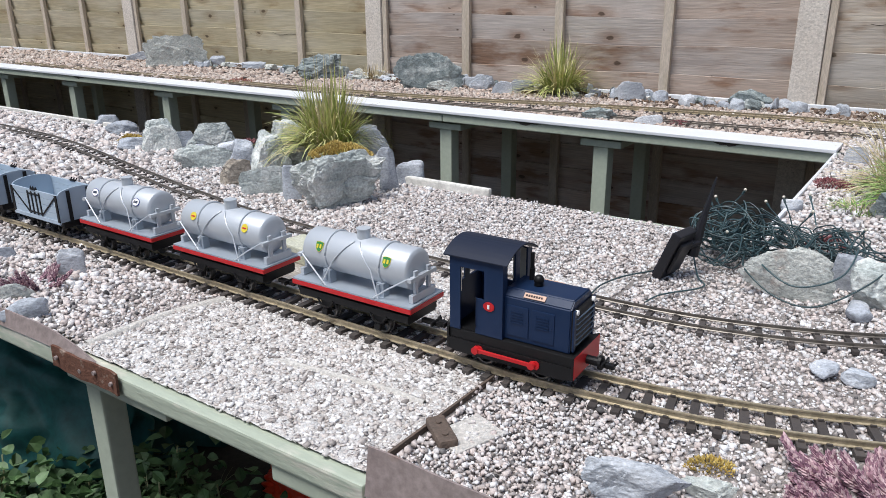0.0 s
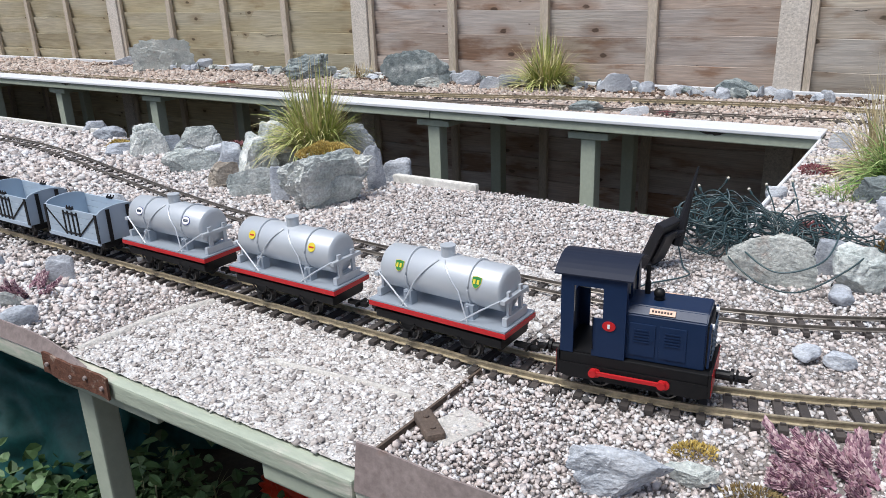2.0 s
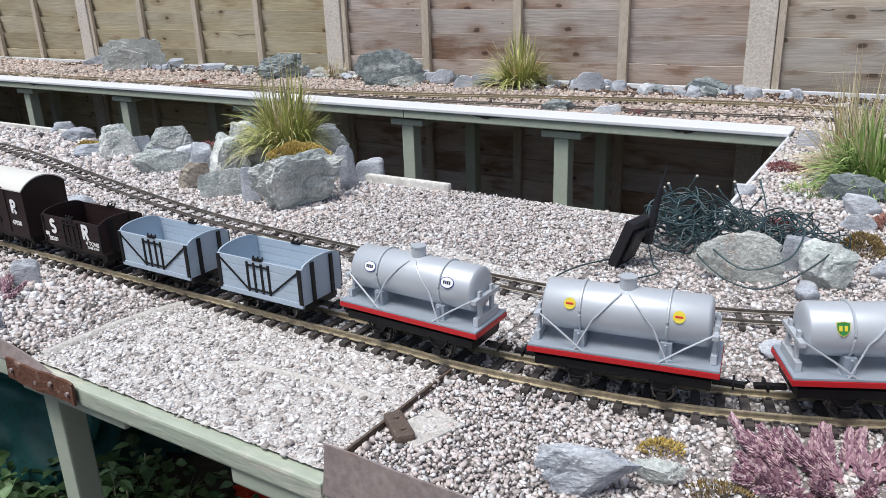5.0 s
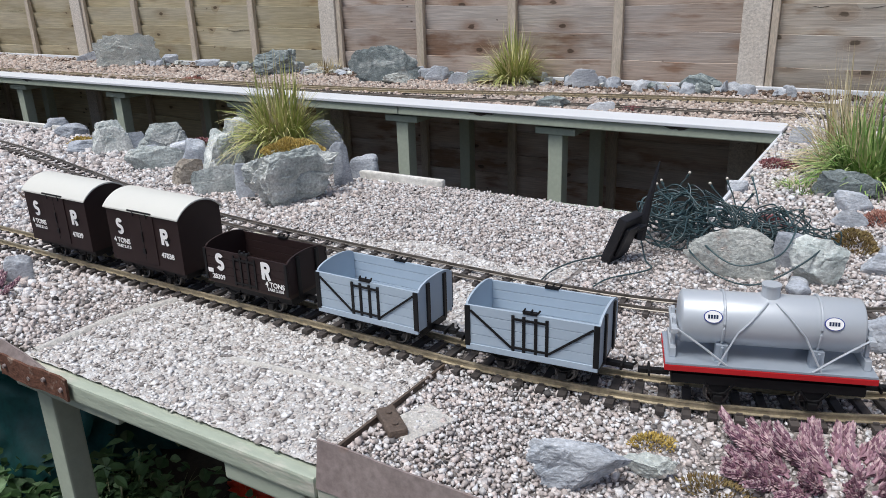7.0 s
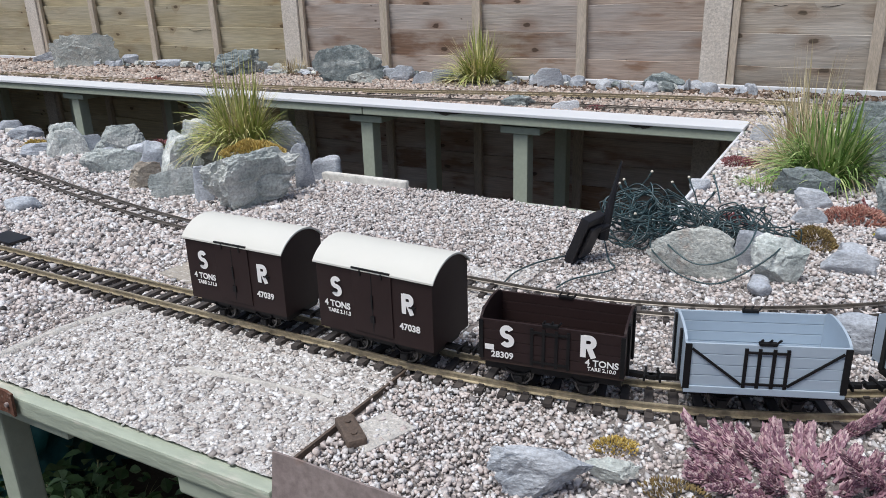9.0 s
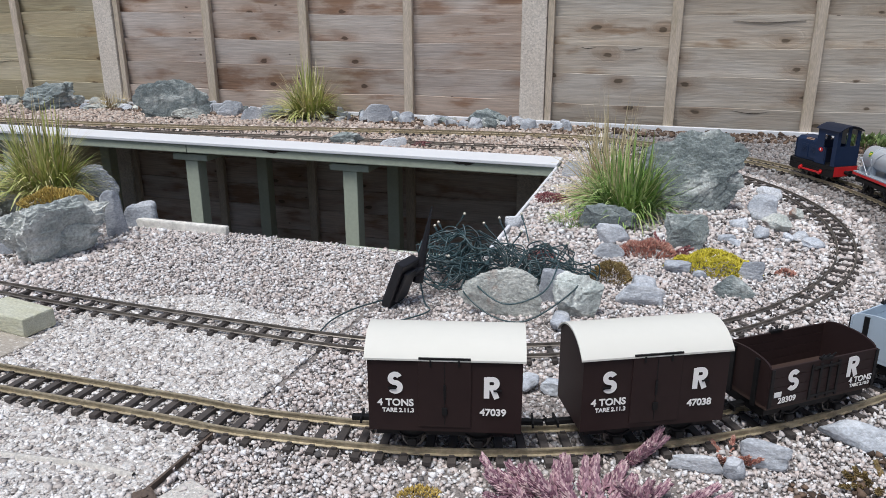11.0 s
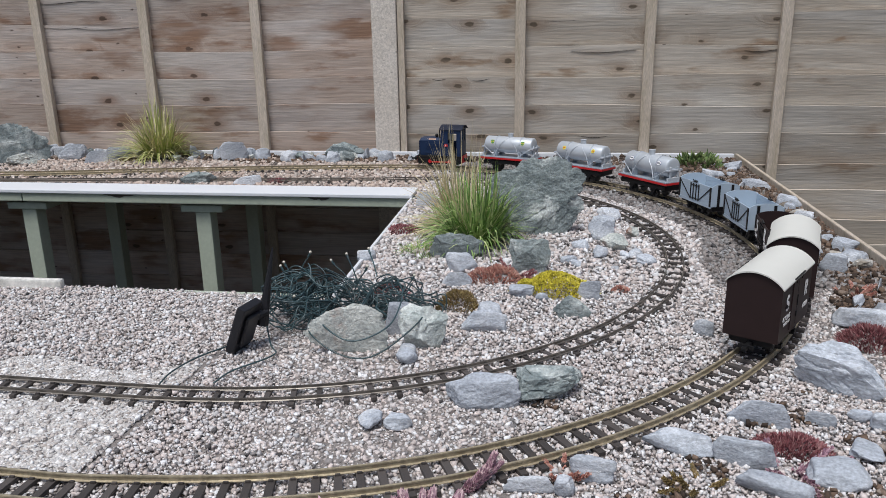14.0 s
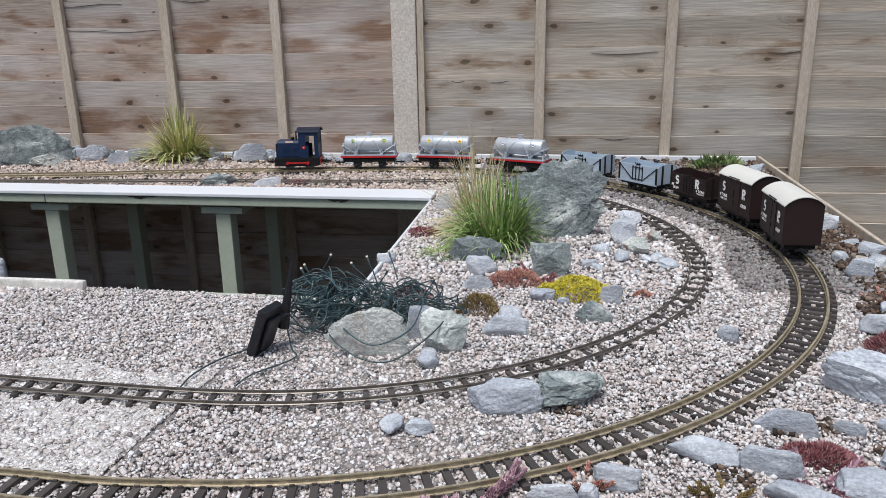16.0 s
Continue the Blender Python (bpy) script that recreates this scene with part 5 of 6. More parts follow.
rock(2.041, 1.354, 0.057, 0.043, 0.017, 1, "slate")
rock(2.077, 1.354, 0.022, 0.016, 0.021, -2, "slate")
rock(2.550, 3.104, 0.051, 0.038, 0.030, -11, "slate")
rock(2.654, 2.950, 0.082, 0.061, 0.028, -15, "slate")
rock(2.658, 3.264, 0.055, 0.042, 0.029, -13, "slate")
rock(2.677, 2.704, 0.063, 0.047, 0.037, -17, "slate")
rock(2.651, 2.508, 0.050, 0.037, 0.039, -18, "slate")
rock(1.725, 2.642, 0.056, 0.042, 0.044, 9, "slate")
rock(1.676, 2.152, 0.041, 0.031, 0.021, 14, "slate")
rock(2.254, 2.185, 0.045, 0.034, 0.014, -7, "slate")
rock(2.022, 2.405, 0.235, 0.16, 0.182, 0, "green")
rock(-1.694, 3.316, 0.336, 0.253, 0.170, 53, "pale")
rock(-0.610, 3.298, 0.213, 0.160, 0.114, 43, "green")
rock(0.033, 3.267, 0.304, 0.229, 0.148, 35, "green")
rock(0.873, 3.354, 0.131, 0.099, 0.071, 21, "slate")
rock(1.294, 3.415, 0.148, 0.112, 0.064, 12, "green")
rock(1.123, 3.399, 0.110, 0.083, 0.034, 16, "slate")
rock(1.108, 2.920, 0.092, 0.070, 0.028, 19, "slate")
rock(0.941, 2.935, 0.114, 0.087, 0.037, 23, "green")
rock(0.107, 3.234, 0.110, 0.083, 0.041, 35, "pale")
rock(0.239, 3.352, 0.111, 0.084, 0.063, 31, "slate")
rock(0.382, 3.270, 0.083, 0.062, 0.049, 30, "slate")
rock(0.446, 3.317, 0.106, 0.080, 0.056, 28, "slate")
rock(1.170, 3.365, 0.063, 0.047, 0.025, 15, "slate")
rock(1.400, 3.438, 0.073, 0.055, 0.034, 10, "slate")
rock(-2.132, 3.381, 0.128, 0.097, 0.058, 56, "slate")
rock(-1.159, 3.386, 0.123, 0.093, 0.044, 48, "slate")
rock(-1.502, 3.430, 0.098, 0.074, 0.055, 50, "slate")
rock(0.910, 1.711, 0.201, 0.152, 0.109, 63, "island")
rock(0.720, 1.690, 0.114, 0.085, 0.059, 48, "island")
rock(0.594, 1.715, 0.072, 0.053, 0.058, 50, "brown")
rock(0.413, 1.782, 0.150, 0.114, 0.058, 52, "island")
rock(0.274, 1.927, 0.154, 0.116, 0.077, 51, "island")
rock(0.150, 1.850, 0.102, 0.077, 0.086, 55, "island")
rock(0.181, 1.889, 0.075, 0.057, 0.049, 54, "slate")
rock(0.056, 1.834, 0.096, 0.073, 0.031, 57, "slate")
rock(0.722, 2.014, 0.122, 0.092, 0.098, 41, "slate")
rock(0.917, 1.855, 0.048, 0.036, 0.094, 39, "slate")
rock(0.918, 1.929, 0.074, 0.056, 0.049, 37, "slate")
rock(0.501, 1.825, 0.080, 0.060, 0.072, 49, "slate")
rock(0.598, 1.818, 0.097, 0.073, 0.101, 48, "island")
rock(0.597, 1.885, 0.116, 0.088, 0.120, 46, "island")
rock(0.798, 1.690, 0.042, 0.031, 0.072, 46, "slate")
rock(0.816, 1.190, 0.042, 0.032, 0.040, 62, "slate")
rock(0.841, 1.086, 0.055, 0.042, 0.022, 66, "pale")
rock(0.925, 1.057, 0.061, 0.047, 0.027, 65, "slate")
rock(0.658, 1.167, 0.036, 0.027, 0.019, 66, "slate")
rock(1.747, 1.136, 0.092, 0.075, 0.042, 24, "rough", label="large angular blue-grey slate on the gravel")
rock(1.796, 1.180, 0.050, 0.036, 0.019, 13, "pale")
rock(1.850, 1.675, 0.028, 0.021, 0.016, 4, "slate")
rock(-0.335, 2.005, 0.076, 0.057, 0.034, 58, "slate")
rock(-0.191, 1.959, 0.094, 0.071, 0.034, 57, "slate")
rock(0.508, 1.487, 0.066, 0.050, 0.027, 59, "slate")
rock(1.885, 2.094, 0.064, 0.048, 0.039, 2, "slate")

# scattered small stones along the foot of the fence and the right edge
rnd = random.Random(77)
for _ in range(130):
    w = rnd.uniform(0.03, 0.075)
    rock(rnd.uniform(-1.9, 1.6), rnd.uniform(3.34, 3.45), w, w * 0.8, w * rnd.uniform(0.4, 0.7), rnd.uniform(0, 180), rnd.choice(["slate", "slate", "green", "pale"]))
for _ in range(34):
    w = rnd.uniform(0.022, 0.05)
    rock(rnd.uniform(2.58, 2.68), rnd.uniform(1.5, 3.4), w, w * 0.8, w * rnd.uniform(0.35, 0.6), rnd.uniform(0, 180), rnd.choice(["slate", "slate", "slate", "brown"]))
for _ in range(16):
    w = rnd.uniform(0.014, 0.026)
    rock(rnd.uniform(1.95, 2.22), rnd.uniform(2.0, 2.5), w, w * 0.85, w * rnd.uniform(0.4, 0.6), rnd.uniform(0, 180), "slate")
for _ in range(14):
    w = rnd.uniform(0.03, 0.06)
    rock(rnd.uniform(0.15, 0.85), rnd.uniform(1.86, 1.96), w, w * 0.85, w * rnd.uniform(0.5, 0.8), rnd.uniform(0, 180), rnd.choice(["slate", "green"]))


# ---- plants ----
def leaf_mat(name, a, b, c=None, rough=0.6):
    stops = [(0.0, a), (0.55, b), (1.0, c or b)]
    m = pebble_mat(name, stops, 90.0, rough)
    m.node_tree.nodes["Principled BSDF"].inputs["Subsurface Weight"].default_value = 0.0
    return m


M_GRASSY = leaf_mat("yellow_green_grass", (0.20, 0.26, 0.06), (0.46, 0.49, 0.16), (0.70, 0.64, 0.33))
M_GRASSG = leaf_mat("green_grass", (0.08, 0.17, 0.035), (0.25, 0.40, 0.10), (0.50, 0.56, 0.26))
M_SUCC = leaf_mat("dark_succulent", (0.06, 0.10, 0.03), (0.13, 0.20, 0.06), (0.25, 0.30, 0.13))
M_DRY = leaf_mat("dry_grass", (0.46, 0.38, 0.21), (0.62, 0.53, 0.33), (0.72, 0.65, 0.47))
M_MOSSY = leaf_mat("yellow_sedum", (0.36, 0.30, 0.025), (0.58, 0.50, 0.05), (0.72, 0.64, 0.10))
M_MOSSO = leaf_mat("ochre_moss", (0.27, 0.18, 0.04), (0.44, 0.31, 0.07), (0.56, 0.43, 0.15))
M_MOSSB = leaf_mat("brown_moss", (0.12, 0.08, 0.03), (0.22, 0.15, 0.06), (0.28, 0.22, 0.09))
M_SEDRED = leaf_mat("red_sedum", (0.33, 0.13, 0.10), (0.47, 0.23, 0.18), (0.56, 0.36, 0.29))
M_SEDPURPLE = leaf_mat("purple_sedum", (0.17, 0.08, 0.12), (0.38, 0.22, 0.265), (0.62, 0.47, 0.47))
M_SEDDARK = leaf_mat("crimson_sedum", (0.12, 0.035, 0.04), (0.29, 0.10, 0.11), (0.42, 0.24, 0.23))
M_LEAF = leaf_mat("nettle_leaf", (0.03, 0.075, 0.022), (0.075, 0.155, 0.05), (0.17, 0.27, 0.13))
M_SHOOT = leaf_mat("pale_shoots", (0.18, 0.21, 0.09), (0.36, 0.38, 0.19), (0.50, 0.50, 0.32))


def blades(bm, rnd, n, radius, height, reach, width, lean=(0.06, 1.1), droop=0.95, up=None):
    """Adds curved, tapered grass blades that rise from a small clump."""
    for _ in range(n):
        a = rnd.uniform(0, 2 * math.pi)
        r = radius * math.sqrt(rnd.random())
        x, y = r * math.cos(a), r * math.sin(a)
        a2 = a + rnd.gauss(0, 0.5)
        l = rnd.uniform(*lean) * reach
        h = height * rnd.uniform(0.45, 1.0) * (1 - 0.45 * l / reach)
        wd = width * rnd.uniform(0.6, 1.2)
        dx, dy = math.cos(a2), math.sin(a2)
        last = None
        dr = droop * rnd.uniform(0.3, 1.3) * (l / reach)
        seg = 6
        for k in range(seg + 1):
            t = k / seg
            px, py = x + dx * l * t ** 1.35, y + dy * l * t ** 1.35
            pz = h * (t - dr * t ** 3)
            q = wd * (1 - t ** 2.2) * 0.5 + 0.00015
            pair = (bm.verts.new((px - dy * q, py + dx * q, pz)), bm.verts.new((px + dy * q, py - dx * q, pz + 0.0003)))
            if last:
                bm.faces.new((last[0], last[1], pair[1], pair[0]))
            last = pair


def tuft(x, y, z, n, radius, height, reach, material, label, seed, dry=0, dry_height=None, width=0.0052):
    t = empty("grass_tuft", pose(x, y, z), label, "grass tuft", "grass tufts")
    rnd = random.Random(seed)
    bm = bmesh.new()
    blades(bm, rnd, int(n * 0.55), radius, height, reach, width, (0.04, 0.85), 0.8)
    blades(bm, rnd, int(n * 0.55), radius * 1.1, height * 0.70, reach * 0.95, width * 0.9, (0.35, 1.1), 1.25)
    tagged(part("blade_clump", bm, material, t), kind="stuff")
    if dry:
        bm = bmesh.new()
        blades(bm, rnd, dry, radius * 0.9, dry_height or height, reach * 0.9, width * 0.5, (0.05, 0.9), 0.45)
        blades(bm, rnd, dry // 2, radius * 1.2, height * 0.42, reach * 0.9, width * 0.8, (0.5, 1.2), 1.5)
        tagged(part("dry_blade_clump", bm, M_DRY, t, "straw-coloured dry blades"), kind="stuff")
    return t


def cushion(x, y, w, d, h, turn, material, label, seed, n=500, spike=0.007, wide=0.0022, z=-0.002, name="sedum_cushion", stalk=0.0):
    """A low mound bristling with short fat leaves."""
    c = empty(name, pose(x, y, z, 0, 0, turn), label, "ground plant", "ground plants")
    rnd = random.Random(seed)
    off = Vector((seed, 0, 0))
    bm = bmesh.new()
    for _ in range(n):
        a, r = rnd.uniform(0, 2 * math.pi), math.sqrt(rnd.random())
        edge = 1 + 0.3 * noise.noise(Vector((math.cos(a) * 1.5, math.sin(a) * 1.5, 0)) + off)
        px, py = r * edge * math.cos(a) * w / 2, r * edge * math.sin(a) * d / 2
        pz = h * (1 - r ** 2.2) * (0.75 + 0.4 * noise.noise(Vector((px * 40, py * 40, seed)))) * 0.85 + 0.001
        up = Vector((math.cos(a) * r * 0.9 + rnd.gauss(0, 0.35), math.sin(a) * r * 0.9 + rnd.gauss(0, 0.35), 1)).normalized()
        l = spike * rnd.uniform(0.6, 1.3)
        p = Vector((px, py, pz - l * 0.3))
        side = up.orthogonal().normalized() * wide * rnd.uniform(0.7, 1.2)
        side2 = up.cross(side)
        m = p + up * l * 0.55
        ring = [bm.verts.new(m + side * math.cos(b) + side2 * math.sin(b)) for b in (0, 2.09, 4.19)]
        tip, foot = bm.verts.new(p + up * l), bm.verts.new(p)
        for i in range(3):
            bm.faces.new((ring[i], ring[(i + 1) % 3], tip))
            bm.faces.new((ring[(i + 1) % 3], ring[i], foot))
    tagged(part("foliage", bm, material, c), kind="stuff")
    return c


def shoots(x, y, w, d, h, turn, count, material, label, seed, length=0.045, fat=0.0075, per=85, z=-0.002, name="sedum_plant"):
    """Fleshy shoots, each a curved stem set round with needle leaves."""
    s = empty(name, pose(x, y, z, 0, 0, turn), label, "succulent plant", "ground plants")
    rnd = random.Random(seed)
    for _ in range(count):
        a, r = rnd.uniform(0, 2 * math.pi), math.sqrt(rnd.random())
        base = Vector((r * math.cos(a) * w / 2.6, r * math.sin(a) * d / 2.6, 0.0))
        out = Vector((math.cos(a + rnd.gauss(0, 0.4)), math.sin(a + rnd.gauss(0, 0.4)), 0))
        l = length * rnd.uniform(0.6, 1.25)
        rise = h * rnd.uniform(0.35, 1.0) * (1.1 - 0.5 * r)
        p1, p2 = base + out * l * 0.5 + Vector((0, 0, rise * 0.35)), base + out * l * rnd.uniform(0.6, 0.95) + Vector((0, 0, rise))
        bm = bmesh.new()

        def bez(t):
            return base * (1 - t) ** 2 + p1 * 2 * t * (1 - t) + p2 * t * t

        tube(bm, [bez(k / 6) for k in range(7)], fat * 0.22, 5)
        for k in range(per):
            t = 0.12 + 0.88 * k / per
            c = bez(t)
            ax = (bez(min(1, t + 0.05)) - bez(t - 0.05)).normalized()
            q = ax.to_track_quat("Z", "Y")
            b = k * 2.4
            way = (q @ Vector((math.cos(b), math.sin(b), 0)) * (1.0 - 0.45 * t) + ax * (0.75 + 0.6 * t)).normalized()
            ll = fat * (1.1 - 0.2 * t) * rnd.uniform(0.75, 1.25)
            sd = way.cross(ax).normalized() * fat * 0.21
            s2 = way.cross(sd)
            mm = c + way * ll * 0.6
            ring = [bm.verts.new(mm + sd * math.cos(g) + s2 * math.sin(g)) for g in (0, 2.09, 4.19)]
            tip, foot = bm.verts.new(c + way * ll), bm.verts.new(c)
            for i in range(3):
                bm.faces.new((ring[i], ring[(i + 1) % 3], tip))
                bm.faces.new((ring[(i + 1) % 3], ring[i], foot))
        part("shoot", bm, material, s)
    return s


tuft(0.722, 1.890, 0.060, 600, 0.046, 0.225, 0.135, M_GRASSY, "yellow-green grass tuft growing among the rocks", 11, 150, 0.25, 0.0044)
tuft(0.575, 3.38, 0.0, 360, 0.05, 0.27, 0.19, M_GRASSY, "yellow-green grass tuft beside the fence", 12, 120, 0.27, 0.0065)
tuft(1.895, 2.30, 0.005, 560, 0.05, 0.225, 0.125, M_GRASSG, "fresh green grass tuft beside a large rock", 13, 90, 0.2)
tuft(1.84, 2.43, 0.0, 70, 0.05, 0.19, 0.14, M_DRY, "straw-coloured dry grass tuft", 14, 240, 0.31)
tuft(1.79, 2.22, 0.0, 130, 0.05, 0.030, 0.03, M_GRASSG, "low sparse green weed on the gravel", 15, 30, 0.03, 0.002)
tuft(-0.36, 3.39, 0.0, 60, 0.05, 0.09, 0.08, M_MOSSB, "dry brown bushy plant at the fence foot", 16, 160, 0.10, 0.004)
cushion(0.868, 1.762, 0.125, 0.095, 0.034, 40, M_MOSSO, "ochre moss cushion on top of a rock", 21, 1500, 0.009, 0.0016, 0.086, "moss_cushion")
cushion(-0.03, 1.885, 0.085, 0.06, 0.028, 50, M_MOSSO, "ochre moss cushion among the rocks", 22, 500, 0.009, 0.002, name="moss_cushion")
cushion(2.070, 1.985, 0.140, 0.085, 0.052, 0, M_MOSSY, "bright yellow sedum cushion on the gravel", 23, 3200, 0.0055, 0.0017)
cushion(1.901, 1.889, 0.070, 0.055, 0.046, 7, M_MOSSB, "brownish moss cushion on the gravel", 24, 700, 0.008, 0.0016, name="moss_cushion")
cushion(1.95, 2.045, 0.104, 0.06, 0.040, 4, M_SEDRED, "rust-red sedum cushion between stones", 25, 900, 0.010, 0.0018)
cushion(2.189, 2.00, 0.028, 0.022, 0.014, 0, M_SEDRED, "small rust-red sedum rosette", 26, 120, 0.007, 0.002)
cushion(1.714, 2.385, 0.085, 0.06, 0.024, 11, M_SEDDARK, "dark red sedum cushion by the edge", 27, 500, 0.008, 0.002)
cushion(1.772, 1.94, 0.06, 0.05, 0.03, 11, M_SEDDARK, "brownish-red sedum patch beside the cables", 28, 260, 0.009, 0.0018)
cushion(1.787, 1.228, 0.046, 0.026, 0.007, 18, M_MOSSO, "flat ochre moss patch in the gravel", 29, 260, 0.005, 0.0011, name="moss_patch")
cushion(1.850, 1.186, 0.060, 0.03, 0.007, 9, M_MOSSB, "brown moss patch in the gravel", 30, 190, 0.006, 0.0012, name="moss_patch")
cushion(2.472, 1.763, 0.029, 0.02, 0.010, -20, M_MOSSO, "small ochre moss patch in the gravel", 31, 150, 0.005, 0.0014, name="moss_patch")
cushion(-0.83, 2.99, 0.14, 0.06, 0.022, 10, M_SEDRED, "rust-coloured moss patch beside the track", 32, 240, 0.012, 0.003, name="moss_patch")
cushion(1.19, 2.965, 0.08, 0.03, 0.014, 5, M_SEDDARK, "dark brown moss patch beside the track", 33, 240, 0.008, 0.002, name="moss_patch")
cushion(0.50, 3.33, 0.12, 0.06, 0.018, 10, M_MOSSB, "brown moss patch below the grass", 34, 260, 0.010, 0.002, name="moss_patch")
cushion(2.55, 3.31, 0.16, 0.12, 0.055, 0, M_SUCC, "leafy green succulent by the fence", 35, 110, 0.040, 0.0065, name="succulent")
cushion(0.28, 2.02, 0.14, 0.05, 0.02, 50, M_SEDDARK, "reddish sedum along the board edge", 36, 240, 0.012, 0.002)
shoots(1.945, 1.245, 0.21, 0.12, 0.029, 0, 62, M_SEDPURPLE, "dusky purple sedum with fleshy upright shoots", 41, 0.038, 0.0094, 130)
shoots(2.015, 1.280, 0.05, 0.04, 0.046, 0, 5, M_SEDPURPLE, "dusky purple sedum with fleshy upright shoots", 42, 0.055, 0.0082, 210)
shoots(1.965, 1.345, 0.03, 0.02, 0.055, 0, 3, M_SEDPURPLE, "dusky purple sedum shoots beside the rail", 43, 0.04, 0.009, 200)
shoots(2.075, 1.390, 0.034, 0.026, 0.026, 0, 9, M_SEDRED, "small pinkish sedum between stones", 44, 0.022, 0.006, 50)
cushion(2.338, 1.468, 0.080, 0.052, 0.018, -10, M_SEDDARK, "dark crimson sedum mat between slate stones", 45, 1500, 0.009, 0.0011)
shoots(2.325, 1.440, 0.10, 0.03, 0.014, -10, 16, M_SEDPURPLE, "dusky red sedum shoots trailing over the gravel", 95, 0.040, 0.0055, 70)
shoots(2.32, 1.418, 0.06, 0.02, 0.018, -10, 7, M_SEDPURPLE, "dusky pink sedum shoots over the gravel", 46, 0.045, 0.008, 80)
cushion(2.545, 1.796, 0.09, 0.07, 0.034, -20, M_SEDDARK, "crimson sedum mat between slate stones", 47, 1200, 0.012, 0.0013)
shoots(2.56, 1.66, 0.05, 0.05, 0.03, -20, 9, M_SEDDARK, "crimson sedum beside a large stone", 48, 0.03, 0.007, 60)
shoots(2.60, 2.02, 0.05, 0.05, 0.03, -20, 9, M_SEDRED, "pinkish sedum by the board edge", 49, 0.03, 0.007, 50)
shoots(0.825, 1.135, 0.067, 0.05, 0.03, 60, 16, M_SEDPURPLE, "pink sedum near the board edge", 50, 0.03, 0.007, 60)
shoots(2.18, 2.44, 0.03, 0.03, 0.03, 0, 7, M_SEDPURPLE, "pink sedum between stones", 51, 0.026, 0.007, 50)
shoots(1.99, 2.07, 0.04, 0.05, 0.03, 0, 8, M_SEDDARK, "dark red sedum between stones", 52, 0.035, 0.007, 60)
shoots(2.215, 1.385, 0.05, 0.03, 0.02, 0, 8, M_MOSSB, "brownish sedum between stones", 53, 0.026, 0.006, 50)

# ---- solar garden lights: panel on a spike and a heap of cable ----
M_PLASTIC = mat("black_plastic", (0.010, 0.010, 0.013), 0.4, var=(0.02, 0.02, 0.024), scale=40)
M_CELL = mat("solar_cell", (0.008, 0.010, 0.03), 0.15)
M_CABLE = mat("dark_green_cable", (0.035, 0.068, 0.075), 0.35, var=(0.06, 0.10, 0.11), scale=30, objrand=0.35)
M_BULB = mat("clear_bulb", (0.65, 0.62, 0.52), 0.25)
sp = empty("solar_panel", pose(1.592, 1.660, 0.0), "black plastic solar panel leaning on its spike", "solar panel")
tilt = pose(0.008, 0.016, 0.038, 0, 22, -12)
bm = bmesh.new()
box(bm, -0.007, 0.007, -0.024, 0.024, -0.040, 0.040, 0.002, tilt)
box(bm, 0.007, 0.013, -0.016, 0.016, -0.026, 0.026, 0.002, tilt)
body = part("casing", bm, M_PLASTIC, sp)
bm = bmesh.new()
box(bm, -0.0085, -0.0072, -0.021, 0.021, -0.037, 0.037, 0, tilt)
part("cell", bm, M_CELL, body, "glossy dark solar cell")
bm = bmesh.new()
cyl(bm, (0.020, 0.030, 0.046), (0.034, 0.046, 0.052), 0.006, 10)
part("hinge", bm, M_PLASTIC, sp)
bm = bmesh.new()
cyl(bm, (0.026, 0.044, 0.030), (0.046, 0.060, 0.150), 0.010, 8, 0.0014)
part("spike", bm, M_PLASTIC, sp, "tapered black ground spike")

lights = empty("string_lights", pose(1.703, 1.812, 0.0), "tangled heap of dark green garden light cable", "string lights")
rnd = random.Random(9)
for c in range(42):
    # most loops lie in a dense ball beside the panel, the rest trail over the stones behind
    dense = c < 26
    mx, my, rx, ry, top = (-0.045, -0.010, 0.062, 0.052, 0.088) if dense else (0.065, 0.040, 0.085, 0.050, 0.052)
    cx, cy, cz = mx + rnd.gauss(0, rx * 0.34), my + rnd.gauss(0, ry * 0.34), top * rnd.uniform(0.25, 0.75)
    turn = Matrix.Rotation(rnd.uniform(0, 6.28), 3, "Z") @ Matrix.Rotation(rnd.gauss(0, 0.75), 3, "X")
    ra, rb, a = rnd.uniform(0.55, 1.0) * rx, rnd.uniform(0.35, 0.85) * ry, rnd.uniform(0, 6.28)
    pts = []
    for k in range(rnd.randint(14, 30)):
        a += rnd.uniform(0.3, 0.65) * (1 if c % 2 else -1)
        ra, rb = ra * rnd.uniform(0.93, 1.07), rb * rnd.uniform(0.92, 1.08)
        q = turn @ Vector((ra * math.cos(a), rb * math.sin(a), rnd.gauss(0, 0.008)))
        x, y = cx + q.x, cy + q.y
        lim = top * max(0.12, 1 - ((x - mx) / (rx * 1.9)) ** 2 - ((y - my) / (ry * 1.9)) ** 2) + 0.010
        pts.append((max(-0.118, min(0.18, x)), max(-0.10, min(0.13, y)), min(lim + rnd.uniform(-0.006, 0.006), max(0.003, cz + q.z))))
    line = smooth_line(pts, 4)
    bm = bmesh.new()
    tube(bm, [Vector(p) for p in line], 0.00125, 5)
    part("cable", bm, M_CABLE, lights, smooth=True)
